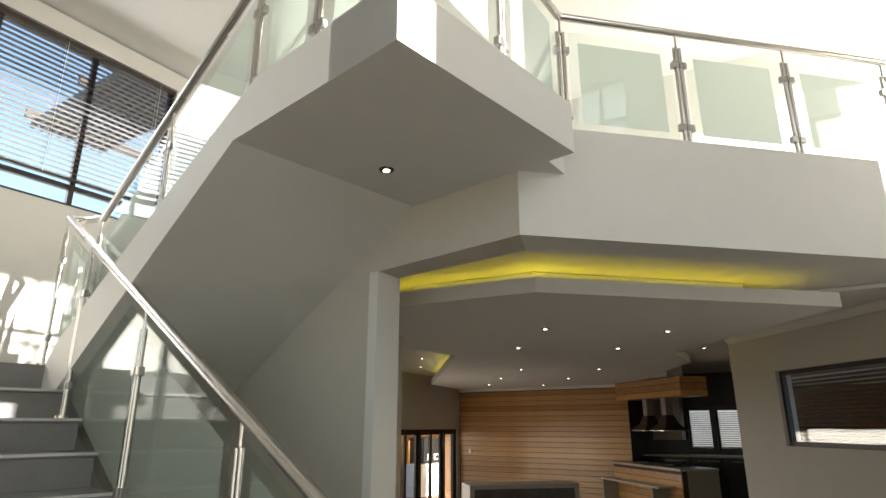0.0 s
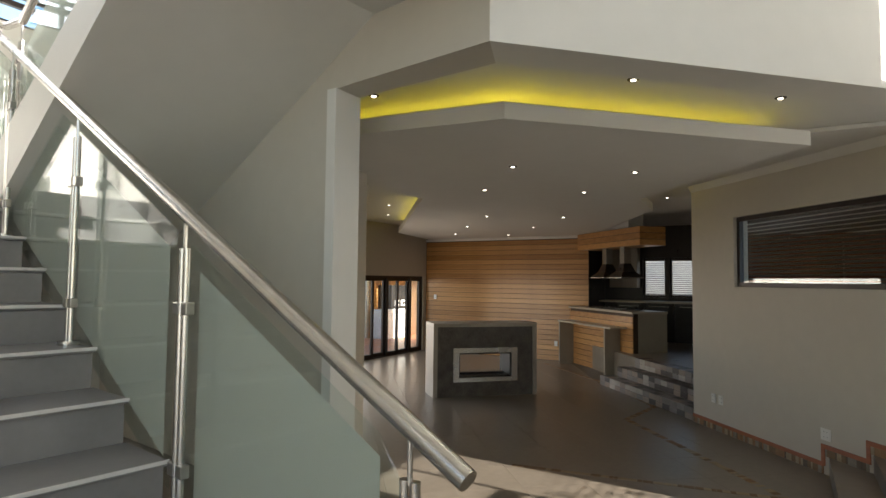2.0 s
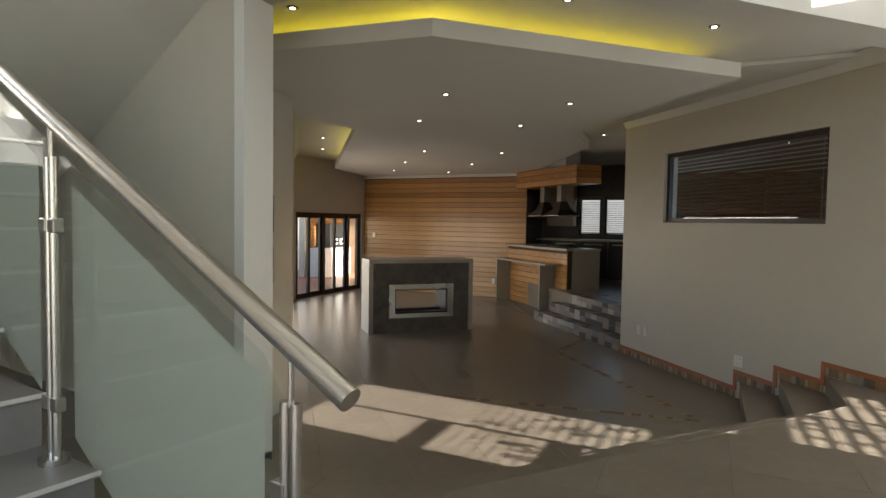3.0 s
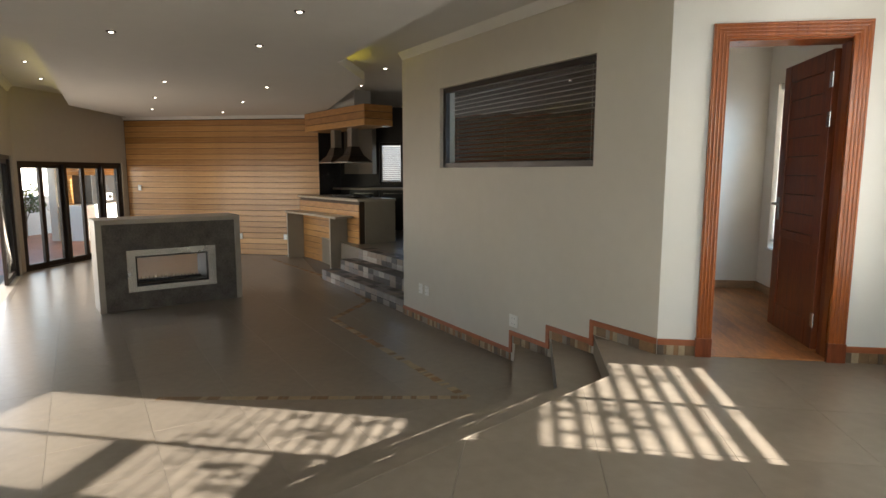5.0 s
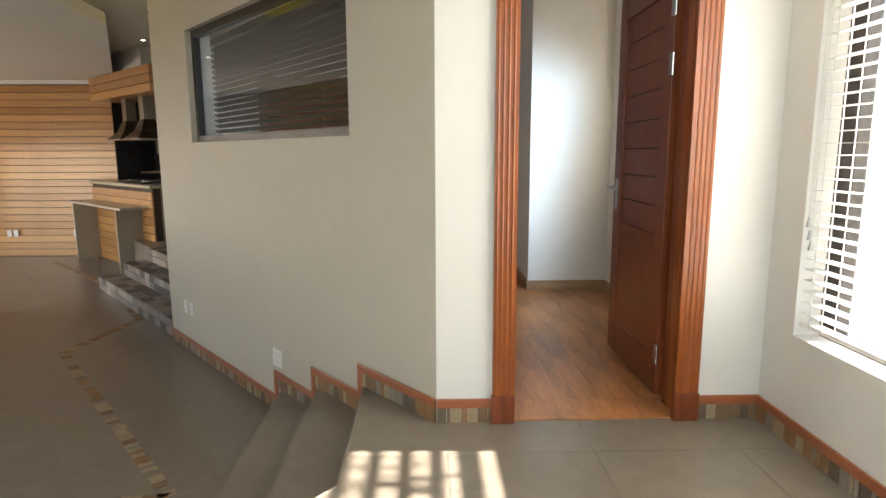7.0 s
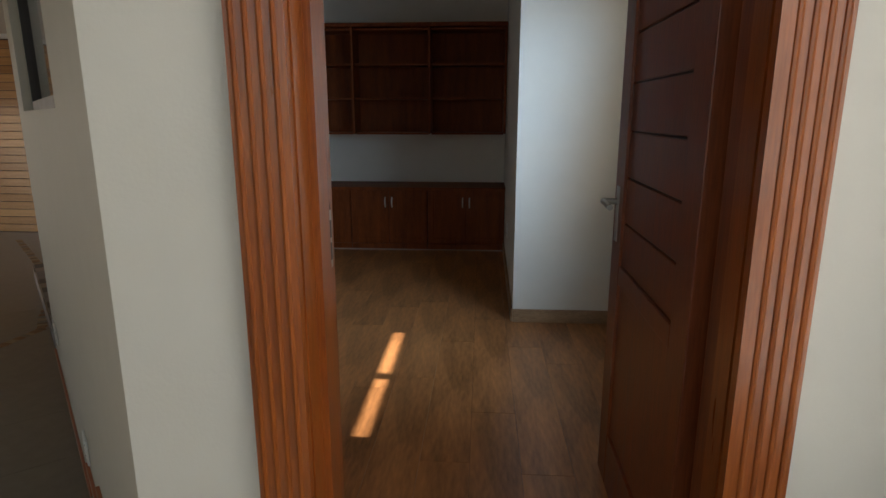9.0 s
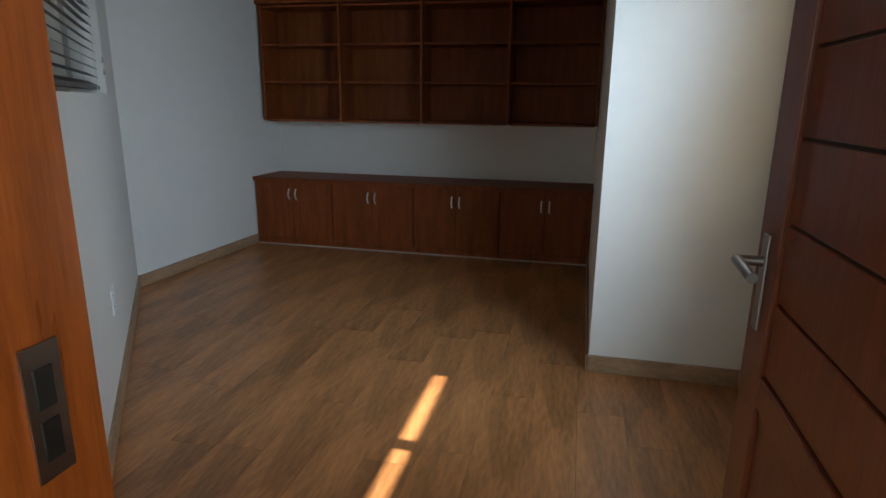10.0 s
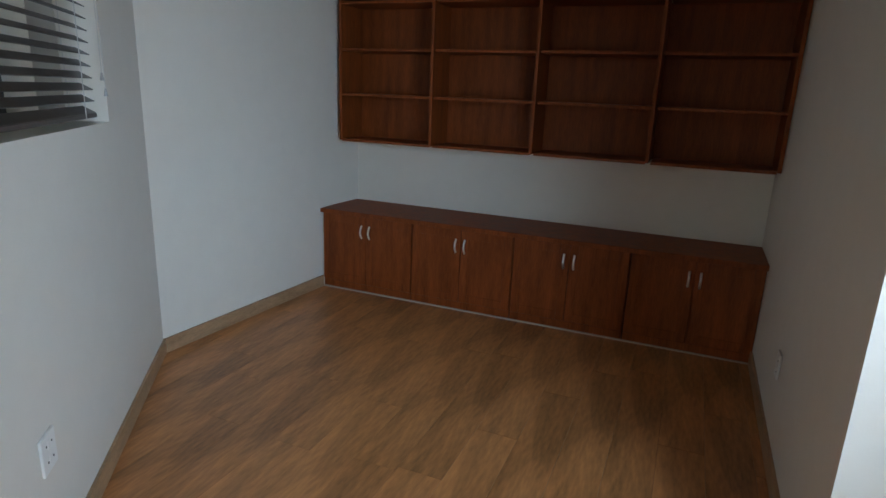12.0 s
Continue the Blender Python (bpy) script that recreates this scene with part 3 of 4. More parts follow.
def blind(name, p, q, y, z0, z1, pitch, tilt, depth, material, label, cord_at=(0.12, 0.88), bottom=True, first=0.03):
    """Venetian blind hanging in a frame along p to q, at y to the left of it."""
    m, ln = along(p, q)
    b = thing(name, label, "blind")
    box(bm := N(), 0.01, ln - 0.01, y - 0.028, y + 0.028, z1 - 0.05, z1, m, 0.004)
    part("head_rail", bm, material, b)
    if bottom:
        box(bm := N(), 0.01, ln - 0.01, y - 0.026, y + 0.026, z0, z0 + 0.018, m, 0.004)
        part("bottom_rail", bm, material, b)
    bm = N()
    box(bm, 0.012, ln - 0.012, -depth / 2, depth / 2, -0.0015, 0.0015)
    me = bpy.data.meshes.new("slat")
    bm.to_mesh(me)
    bm.free()
    me.materials.append(material)
    z = z0 + first
    while z < z1 - 0.06:
        o = new("slat", me)
        o.parent = b
        o.matrix_world = m @ Matrix.Translation((0, y, z)) @ Matrix.Rotation(radians(tilt), 4, 'X')
        z += pitch
    for f in cord_at:
        for dy in (-depth / 2 - 0.002, depth / 2 + 0.002):
            rod(bm := N(), m @ Vector((ln * f, y + dy, z0)), m @ Vector((ln * f, y + dy, z1)), 0.0018, 6)
            part("cord", bm, CORD, b)
    return b, m, ln


window("window_hall", (2.83, 5.53), (2.83, 4.06), 0.22, 0.44, 1.875, "dark framed hall window behind a white blind", (0.75,), ((0.775, 1.37, 1.347), (0.775, 1.37, 1.389), (0.775, 1.37, 0.92), (0.775, 1.37, 0.962)), pane_at=0.6, fs=0.1)
hb, hm, hl = blind("hall_blind", (2.83, 5.525), (2.83, 4.065), 0.035, 0.503, 1.87, 0.045, 1, 0.05, SLATW, "white venetian blind with open slats over the hall window", (0.05, 0.1, 0.5, 0.9), first=0.0565)
for k, dz in enumerate((0.95, 0.9, 0.86)):
    rod(bm := N(), hm @ Vector((0.03 + 0.012 * k, -0.004, dz)), hm @ Vector((0.03 + 0.012 * k, -0.004, 1.86)), 0.0018, 6)
    pc = part("pull_cord", bm, CORD, hb)
    rod(bm := N(), hm @ Vector((0.03 + 0.012 * k, -0.004, dz - 0.04)), hm @ Vector((0.03 + 0.012 * k, -0.004, dz)), 0.009, 8, 0.003)
    part("cord_knob", bm, STEELD, pc)
box(bm := N(), 2.826, 2.93, 4.055, 5.535, 0.425, 0.458)
structure("window_sill_hall", bm, WHITE, "white plaster window sill", "sill")
# Unseen upper windows, sized so their sun falls on balcony, landing and stair wall.
window("window_upper", (2.83, 5.415), (2.83, 4.015), 0.22, 3.32, 4.6, "dark framed upper window", (0.7,), pane_at=0.6)
window("window_upper_front", (2.83, 1.41), (2.83, 0.10), 0.22, 4.06, 5.75, "unseen tall dark framed window placed for the sun on the landing edge", (0.65,), ((0.045, 1.265, 4.9),), pane_at=0.6)
window("window_upper_small", (2.83, 2.2), (2.83, 1.47), 0.22, 4.47, 5.75, "unseen dark framed high window placed for the sun on the stair wall", (0.36,), ((0.045, 0.685, 5.2),), pane_at=0.6)
# Unseen side window and entrance glazing, added to let daylight in.
window("window_side", (2.83, -0.665), (2.83, -1.865), 0.22, 0.5, 2.1, "unseen dark framed side window, added", (0.6,), pane_at=0.6)
window("window_entrance", (2.25, -2.6), (-1.95, -2.6), 0.22, 0.0, 4.2, "unseen dark framed glazing added to let daylight into the hall", (1.05, 2.1, 3.15), ((0, 4.2, 2.2),), pane_at=0.6)
window("window_stair", (-5.3, -0.6), (-5.3, 3.0), 0.2, 3.36, 4.94, "dark framed stair window with a blind", (1.1, 2.0, 2.8), ((0, 3.6, 3.56),), fw=0.045)
blind("stair_blind", (-5.3, -0.6), (-5.3, 3.0), 0.035, 3.6, 4.92, 0.05, 4, 0.05, SLATD, "brown venetian blind with open slats in the stair window", (0.2, 0.45, 0.7, 0.95))
window("window_study", (2.905, 6.82), (2.905, 8.07), -0.22, 0.475, 2.12, "dark framed study window with a closed blind", (0.61,), pane_at=0.7, fw=0.07, fs=0.045)
blind("study_blind", (2.905, 6.825), (2.905, 8.065), -0.05, 0.546, 2.11, 0.04, 72, 0.05, SLATW, "white venetian blind almost closed in the study window")
box(bm := N(), 2.885, 3.03, 6.80, 8.09, 0.455, 0.477)
structure("window_sill_study", bm, WHITE, "white window sill", "sill")
wp, wq = m_ww @ Vector((2.87, 0, 0)), m_ww @ Vector((0.65, 0, 0))
window("window_internal", wp[:2], wq[:2], 0.21, 1.29, 2.12, "dark framed internal window between study and living room", pane_at=0.33, fw=0.05)
bp, bq = Vector(LP) + ld * 0.65, Vector(LP) + ld * (hs[1] - 0.03)
ib, im, il = blind("internal_blind", bp, bq, -0.05, 1.31, 2.11, 0.043, -28, 0.05, SLATD, "dark brown venetian blind half open in the internal window", (0.06, 0.94))
for k in (0, 1):
    rod(bm := N(), im @ Vector((-0.045 + 0.03 * k, 0.0, 1.42 + 0.06 * k)), im @ Vector((-0.045 + 0.03 * k, 0.0, 2.1)), 0.0015, 6)
    pc = part("pull_cord", bm, CORD, ib)
    rod(bm := N(), im @ Vector((-0.045 + 0.03 * k, 0.0, 1.39 + 0.06 * k)), im @ Vector((-0.045 + 0.03 * k, 0.0, 1.42 + 0.06 * k)), 0.008, 8, 0.003)
    part("cord_knob", bm, STEELD, pc)

# ---- study door ----
df = thing("door_frame_study", "varnished red timber door frame with moulded architrave", "door frame", kind="structure")
for x0, x1, side in ((1.61, 1.705, 1), (2.435, 2.54, -1)):
    bm = N()
    box(bm, x0, x1, 5.713, 5.735, 0.13, 2.18 if side else 2.18)
    part("architrave", bm, ARCH, df)
    for k, w in enumerate((0.012, 0.034, 0.056, 0.078)):
        x = x0 + w if side == 1 else x1 - w
        rod(bm := N(), (x, 5.714, 0.13), (x, 5.714, 2.18 - w), 0.0055, 8)
        part("moulding", bm, ARCH, df, smooth=True)
    box(bm := N(), x0 - 0.006, x1 + 0.004, 5.703, 5.735, 0, 0.13, None, 0.004)
    part("plinth_block", bm, DOORW, df)
bm = N()
box(bm, 1.705, 2.435, 5.713, 5.735, 2.085, 2.18)
part("architrave", bm, ARCH, df)
for w in (0.012, 0.034, 0.056, 0.078):
    rod(bm := N(), (1.61 + w, 5.712, 2.18 - w), (2.54 - w, 5.712, 2.18 - w), 0.0055, 8)
    part("moulding", bm, ARCH, df, smooth=True)
for x0, x1 in ((1.672, 1.708), (2.472, 2.508)):
    box(bm := N(), x0, x1, 5.737, 5.943, 0, 2.1)
    part("jamb", bm, ARCH if x0 < 2 else DOORW, df)
box(bm := N(), 1.708, 2.472, 5.737, 5.943, 2.075, 2.1)
part("head", bm, ARCH, df)
for x0, x1 in ((1.708, 1.722), (2.460, 2.472)):
    box(bm := N(), x0, x1, 5.80, 5.865, 0, 2.07)
    part("door_stop", bm, ARCH, df)
for x0, x1 in ((1.60, 1.70), (2.48, 2.58)):
    box(bm := N(), x0, x1, 5.945, 5.965, 0, 2.17)
    part("inner_architrave", bm, ARCH, df)
box(bm := N(), 1.7085, 1.7105, 5.888, 5.922, 0.975, 1.09)
sp = part("strike_plate", bm, STEELD, df, "steel strike plate")
# Black blocks on the plate stand in for the shade inside the latch holes.
for z in (0.992, 1.037):
    box(bm := N(), 1.7106, 1.7125, 5.896, 5.912, z, z + 0.034)
    part("latch_hole", bm, BLACK, sp)
box(bm := N(), 1.68, 2.46, 5.74, 5.96, -0.01, 0.004)
structure("threshold", bm, LAM, "oak threshold strip in the doorway", "threshold")

mD, _ = along((2.468, 5.981), (2.474, 6.765))
door = thing("study_door", "dark red timber door with horizontal boards, standing open", "door")
WD, HD = 0.775, 2.06


def dbox(bm, x0, x1, y0, y1, z0, z1, bev=0.0):
    return box(bm, x0, x1, y0, y1, z0, z1, mD, bev)


for x0, x1 in ((0, 0.115), (WD - 0.115, WD)):
    dbox(bm := N(), x0, x1, -0.022, 0.022, 0.012, HD, 0.003)
    part("stile", bm, DOORW, door)
for z0, z1 in ((HD - 0.13, HD), (0.74, 0.80), (0.012, 0.2)):
    dbox(bm := N(), 0.116, WD - 0.116, -0.0215, 0.0215, z0, z1, 0.003)
    part("rail", bm, DOORW, door)
nb = 8
zz = [0.80 + (HD - 0.13 - 0.80) * k / nb for k in range(nb + 1)]
for a, b in zip(zz, zz[1:]):
    dbox(bm := N(), 0.116, WD - 0.116, -0.014, 0.014, a + 0.003, b - 0.003, 0.003)
    part("board", bm, DOORW, door)
dbox(bm := N(), 0.118, WD - 0.118, -0.006, 0.006, 0.2, HD - 0.12)
part("core_panel", bm, PINED, door)
dbox(bm := N(), 0.116, WD - 0.116, -0.012, 0.012, 0.2, 0.74)
part("lower_panel", bm, DOORW, door)
for side in (1, -1):
    bm = N()
    dbox(bm, WD - 0.072, WD - 0.038, 0.022 * side, 0.027 * side, 0.87, 1.05, 0.002)
    hp = part("handle_plate", bm, STEELD, door, "brushed steel back plate")
    bm = N()
    rod(bm, mD @ Vector((WD - 0.055, 0.026 * side, 1.0)), mD @ Vector((WD - 0.055, 0.075 * side, 1.0)), 0.010, 12)
    rod(bm, mD @ Vector((WD - 0.052, 0.07 * side, 1.0)), mD @ Vector((WD - 0.17, 0.072 * side, 0.997)), 0.0095, 12)
    part("lever", bm, STEELD, hp, smooth=True)
dbox(bm := N(), WD, WD + 0.002, -0.011, 0.011, 0.85, 1.07)
part("lock_plate", bm, STEEL, door)
for z in (0.22, 1.60, 1.86):
    dbox(bm := N(), -0.004, 0.035, 0.0225, 0.0245, z - 0.05, z + 0.05)
    h = part("hinge", bm, STEEL, door, "steel butt hinge")
    rod(bm := N(), mD @ Vector((-0.008, 0.022, z - 0.05)), mD @ Vector((-0.008, 0.022, z + 0.05)), 0.006, 10)
    part("hinge_pin", bm, STEEL, h, smooth=True)


# ---- skirtings ----
def slate_row(parent, m, s0, s1, z0, h, rnd):
    s = s0
    while s < s1 - 0.012:
        w = min(rnd.uniform(0.018, 0.06), s1 - s)
        box(bm := N(), s + 0.001, s + w - 0.001, -0.008 - rnd.uniform(0, 0.003), -0.001, z0, z0 + h, m)
        part("slate_piece", bm, rnd.choice(SLATE), parent)
        s += w


rnd = random.Random(5)


def skirting(name, p, q, z, s0=0.0, s1=None):
    """Timber strip over a row of slate pieces; the room lies to the right of p to q."""
    m, ln = along(p, q)
    s1 = ln if s1 is None else s1
    b = thing(name, "red timber skirting over a strip of slate pieces", "skirting", kind="structure")
    box(bm := N(), s0, s1, -0.014, -0.001, z + 0.07, z + 0.112, m, 0.003)
    part("timber_strip", bm, SKIRT, b)
    slate_row(b, m, s0, s1, z, 0.07, rnd)
    return b, m


skirting("baseboard_door_left", (1.36, 5.735), (1.61, 5.735), 0)
skirting("baseboard_door_right", (2.54, 5.735), (2.83, 5.735), 0)
skirting("baseboard_hall_right", (2.83, 5.735), (2.83, 2.4), 0)
lev = [(0.0, 0.60, 0.0), (0.60, 1.10, -0.155), (1.10, 1.60, -0.318), (1.60, LWW, LIV)]
for a, b, z in lev:
    sk, m = skirting("baseboard_window_wall", WB, WA, z, LWW - b, LWW - a)
for s, z in ((0.60, 0.0), (1.10, -0.155), (1.60, -0.318)):
    m, _ = along(WB, WA)
    t = thing("trim_step", "red timber upright where the skirting steps down", "skirting", kind="structure")
    box(bm := N(), LWW - s - 0.02, LWW - s + 0.022, -0.015, -0.001, z - 0.163 + 0.07, z + 0.112, m, 0.003)
    part("timber_strip", bm, SKIRT, t)
for p, q in (((-0.79, 8.85), (-0.70, 10.25)), ((2.215, 8.31), (2.905, 8.31)), ((2.905, 8.31), (2.905, 5.95)), ((2.231, 10.25), (2.215, 8.31))):
    m, ln = along(p, q)
    box(bm := N(), 0, ln, -0.014, 0, 0, 0.085, m, 0.003)
    structure("baseboard_study", bm, SKIRTL, "oak laminate skirting board", "skirting")
m_si, L_si = along((1.41, 5.965), (-0.795, 8.856))
box(bm := N(), 0, L_si, -0.014, 0.0, 0, 0.085, m_si, 0.003)
structure("baseboard_study", bm, SKIRTL, "oak laminate skirting board", "skirting")


# ---- sockets and downlights ----
def socket(m, label="white double wall socket", w=0.075, h=0.115, vertical=True):
    t = thing("wall_socket", label, "socket", m, group="wall sockets")
    box(bm := N(), -w / 2, w / 2, -0.010, -0.001, -h / 2, h / 2, None, 0.003)
    part("face_plate", bm, PLASTIC, t)
    for dz in (-0.025, 0.025):
        box(bm := N(), -0.012, 0.012, -0.013, -0.010, dz - 0.014, dz + 0.014, None, 0.002)
        part("rocker", bm, PLASTIC, t)
        # Black discs on the plate stand in for the shaded pin openings.
        for dx in (-0.018, 0.02):
            rod(bm := N(), (dx, -0.0115, dz), (dx, -0.0098, dz), 0.0035, 8)
            part("pin_hole", bm, BLACK, t)
    return t


mw, _ = along(WB, WA)
for s, z, w in ((2.15, -0.11, 0.12), (0.43, -0.10, 0.08), (0.57, -0.10, 0.08)):
    socket(mw @ Matrix.Translation((s, 0, z)), w=w)
socket(m_si @ Matrix.Rotation(0, 4, 'Z') @ Matrix.Translation((2.06, 0, 0.415)), "white double wall socket on the study wall", 0.10, 0.115)
ms, _ = along((2.231, 10.25), (2.215, 8.31))
socket(ms @ Matrix.Translation((0.87, 0, 0.38)), "white double wall socket on the pier")
mwood, _ = along((-8.1, 13.19), (-3.5, 13.19))
for x, z in ((2.45, -0.1), (2.56, -0.1), (3.55, -0.1), (0.3, 0.9)):
    socket(mwood @ Matrix.Translation((x, -0.02, z)), "white wall socket on the timber wall")

dl = None


def downlight(x, y, z, label="small recessed ceiling downlight"):
    global dl
    if dl is None:
        dl = thing("downlight", label, "downlight", Matrix.Translation((x, y, z)), group="recessed downlights")
        bm = N()
        bmesh.ops.create_cone(bm, cap_ends=True, segments=20, radius1=0.036, radius2=0.040, depth=0.006, matrix=Matrix.Translation((0, 0, -0.003)))
        part("trim_ring", bm, FRAME, dl, smooth=True)
        bm = N()
        bmesh.ops.create_cone(bm, cap_ends=True, segments=20, radius1=0.017, radius2=0.018, depth=0.003, matrix=Matrix.Translation((0, 0, -0.0078)))
        part("lamp", bm, BULB, dl)
        return dl
    return copy_thing(dl, Matrix.Translation((x, y, z)))


for x, y in ((-2.1, 5.03), (-1.18, 5.8), (-2.94, 6.16), (-1.98, 6.83), (-4.14, 8.68), (-3.07, 9.32), (-5.28, 10.15), (-4.2, 10.86), (-6.4, 11.7), (-5.4, 12.4)):
    downlight(x, y, 2.38)
for x, y in ((-0.69, 7.65), (-1.54, 9.76), (-2.32, 11.26), (-7.0, 9.9), (-6.04, 8.6), (-2.505, 3.463), (0.03, 4.89), (-0.8, 4.0)):
    downlight(x, y, 2.66)
d = downlight(*st(0.82, 0.70, 2.78))
downlight(2.05, 7.6, 2.62)
downlight(0.6, 9.3, 2.62)

# ---- study furniture ----
CX0, CX1, CYF, CYB = -0.695, 2.24, 10.25, 10.71
cw = (CX1 - CX0 - 0.01) / 4
for k in range(4):
    x0, x1 = CX0 + cw * k + 0.006, CX0 + cw * (k + 1)
    c = thing("cupboard", "low cherry veneer cupboard unit with two doors", "cupboard", group="low study cupboards")
    box(bm := N(), x0, x1, CYF + 0.022, CYB, 0.06, 0.575)
    part("body", bm, CHERRY, c)
    box(bm := N(), x0, x1, CYF + 0.012, CYF + 0.03, 0.0, 0.058)
    part("plinth", bm, CHERRY, c)
    xm = (x0 + x1) / 2
    for a, b, hx in ((x0 + 0.002, xm - 0.0015, xm - 0.032), (xm + 0.0015, x1 - 0.002, xm + 0.032)):
        bm = N()
        box(bm, a, b, CYF + 0.004, CYF + 0.021, 0.062, 0.572, None, 0.002)
        dd = part("door", bm, CHERRY, c)
        for bx in ((a + 0.005, a + 0.055), (b - 0.055, b - 0.005)):
            box(bm := N(), bx[0], bx[1], CYF, CYF + 0.0045, 0.066, 0.568, None, 0.0015)
            part("stile", bm, CHERRY, dd)
        for bz in ((0.066, 0.12), (0.513, 0.568)):
            box(bm := N(), a + 0.0555, b - 0.0555, CYF + 0.0003, CYF + 0.0046, bz[0], bz[1], None, 0.0015)
            part("rail", bm, CHERRY, dd)
        bm = N()
        for t in range(6):
            z0, z1 = 0.415 + 0.0155 * t, 0.415 + 0.0155 * (t + 1)
            d0, d1 = (0.022 * math.sin(math.pi * v / 6) for v in (t, t + 1))
            rod(bm, (hx, CYF - 0.004 - d0, z0), (hx, CYF - 0.004 - d1, z1), 0.0068, 10)
        part("handle", bm, NICKEL, dd, "curved satin steel handle", smooth=True)
ct = thing("worktop", "continuous cherry worktop along the low cupboards", "worktop")
box(bm := N(), CX0 - 0.0, CX1, CYF - 0.02, CYB, 0.577, 0.605, None, 0.004)
part("slab", bm, CHERRY, ct)
box(bm := N(), CX0, CX1, CYF - 0.024, CYF - 0.0205, 0.575, 0.603, None, 0.001)
part("edge_band", bm, CHERRY, ct)
box(bm := N(), CX0, CX1, CYF + 0.0, CYF + 0.011, 0, 0.008)
structure("baseboard_cupboard", bm, CAP, "pale sealant line along the cupboards", "skirting")
sh = thing("wall_shelf_unit", "wall-hung cherry shelf unit with empty compartments", "shelf unit")
SX0, SX1, SYF = -0.65, 2.228, 10.42
xs = [SX0, 0.075, 0.79, 1.51, SX1]
ZS = [1.092, 1.415, 1.722, 2.03]
for k, x in enumerate(xs):
    w = 0.02 if 0 < k < 4 else 0.022
    xa = x - w / 2 if 0 < k < 4 else (x if k == 0 else x - w)
    box(bm := N(), xa, xa + w, SYF, CYB, ZS[0], ZS[3] + 0.02, None, 0.0015)
    part("upright", bm, CHERRY, sh)
for k, z in enumerate(ZS):
    for a, b in zip(xs, xs[1:]):
        box(bm := N(), a + 0.022, b - 0.022 if b == SX1 else b - 0.010, SYF + (0.003 if 0 < k < 3 else 0.0), CYB, z - 0.008, z + 0.010, None, 0.0015)
        part("shelf", bm, CHERRY, sh)
box(bm := N(), SX0 + 0.02, SX1 - 0.02, CYB - 0.006, CYB + 0.004, ZS[0], ZS[3])
part("back_panel", bm, CHERRY, sh)
box(bm := N(), SX0 - 0.02, SX1, SYF - 0.03, CYB, ZS[3] + 0.02, ZS[3] + 0.055, None, 0.006)
part("cornice_moulding", bm, CHERRY, sh)

# ---- fireplace ----
FA, FB = (-4.70, 7.96), (-3.48, 9.18)
mF, LF = along(FA, FB)
fp = thing("fireplace", "freestanding see-through fireplace of dark stone with a pale surround", "fireplace")
TH = 0.48
for x0, x1, z0, z1 in ((0, 0.07, LIV, 0.60), (LF - 0.07, LF, LIV, 0.60), (0, LF, 0.60, 0.66)):
    box(bm := N(), x0, x1, -0.02, TH + 0.02, z0, z1, mF, 0.004)
    part("surround", bm, CAP, fp, "pale beige surround slab")
s0, s1, z0, z1 = 0.42, 1.29, -0.19, 0.19
for a, b, c, d in ((0.07, s0, LIV, 0.60), (s1, LF - 0.07, LIV, 0.60), (s0, s1, LIV, z0), (s0, s1, z1, 0.60)):
    box(bm := N(), a, b, 0, TH, c, d, mF)
    part("stone_face", bm, STONE, fp, "rough dark stone cladding")
for y0, y1 in ((-0.022, -0.001), (TH + 0.001, TH + 0.022)):
    for a, b, c, d in ((0.32, s0, -0.26, 0.27), (s1, 1.39, -0.26, 0.27), (s0, s1, -0.26, z0), (s0, s1, z1, 0.27)):
        box(bm := N(), a, b, y0, y1, c, d, mF, 0.003)
        part("steel_frame", bm, STEEL, fp, "brushed steel fire frame")
for a, b, c, d in ((s0, s0 + 0.02, z0, z1), (s1 - 0.02, s1, z0, z1), (s0, s1, z0, z0 + 0.02), (s0, s1, z1 - 0.02, z1)):
    box(bm := N(), a, b, 0.01, TH - 0.01, c, d, mF)
    part("firebox_lining", bm, BLACK, fp)
box(bm := N(), s0 + 0.05, s1 - 0.05, TH / 2 - 0.05, TH / 2 + 0.05, z0 + 0.02, z0 + 0.05, mF)
bn = part("burner", bm, BLACK, fp)
for k in range(16):
    x = s0 + 0.09 + k * (s1 - s0 - 0.18) / 15
    rod(bm := N(), mF @ Vector((x, TH / 2 - 0.04, z0 + 0.05)), mF @ Vector((x + 0.01, TH / 2, z0 + 0.085)), 0.016, 8, 0.006)
    part("ember_stone", bm, CAP, bn)

# ---- small windows in the beige wall ----
m_ls, _ = along((-3.55, 4.75), (-3.0, 2.9))
for z0, z1 in ((0.70, 1.01), (1.145, 1.47)):
    a, b = (m_ls @ Vector((v, 0, 0)) for v in (0.405, 0.95))
    window("window_small", a[:2], b[:2], -0.15, z0, z1, "small dark framed window with a blind", pane_at=0.6, fw=0.03)
    blind("small_blind", a[:2], b[:2], -0.035, z0 + 0.01, z1 - 0.005, 0.036, 8, 0.04, SLATW, "small white venetian blind with open slats", (0.15, 0.85))
# Tile-coloured block added so the pier's foot blends with the dark floor.
box(bm := N(), -2.232, -2.165, 2.661, 2.886, LIV, -0.1635)
structure("trim_pier_plinth", bm, TILE, "added tile-coloured block around the foot of the stair pier", "plinth")
# Paler skin than the beige wall: daylight on this side is put into colour.
box(bm := N(), -2.232, -2.166, 2.662, 2.885, -0.163, 2.429)
structure("wall_pier_lit_skin", bm, WHITE, "thin pale skin on the stair pier, its lit side put into colour")
skirting("baseboard_pier", (-2.165, 2.885), (-2.165, 2.665), -0.163)

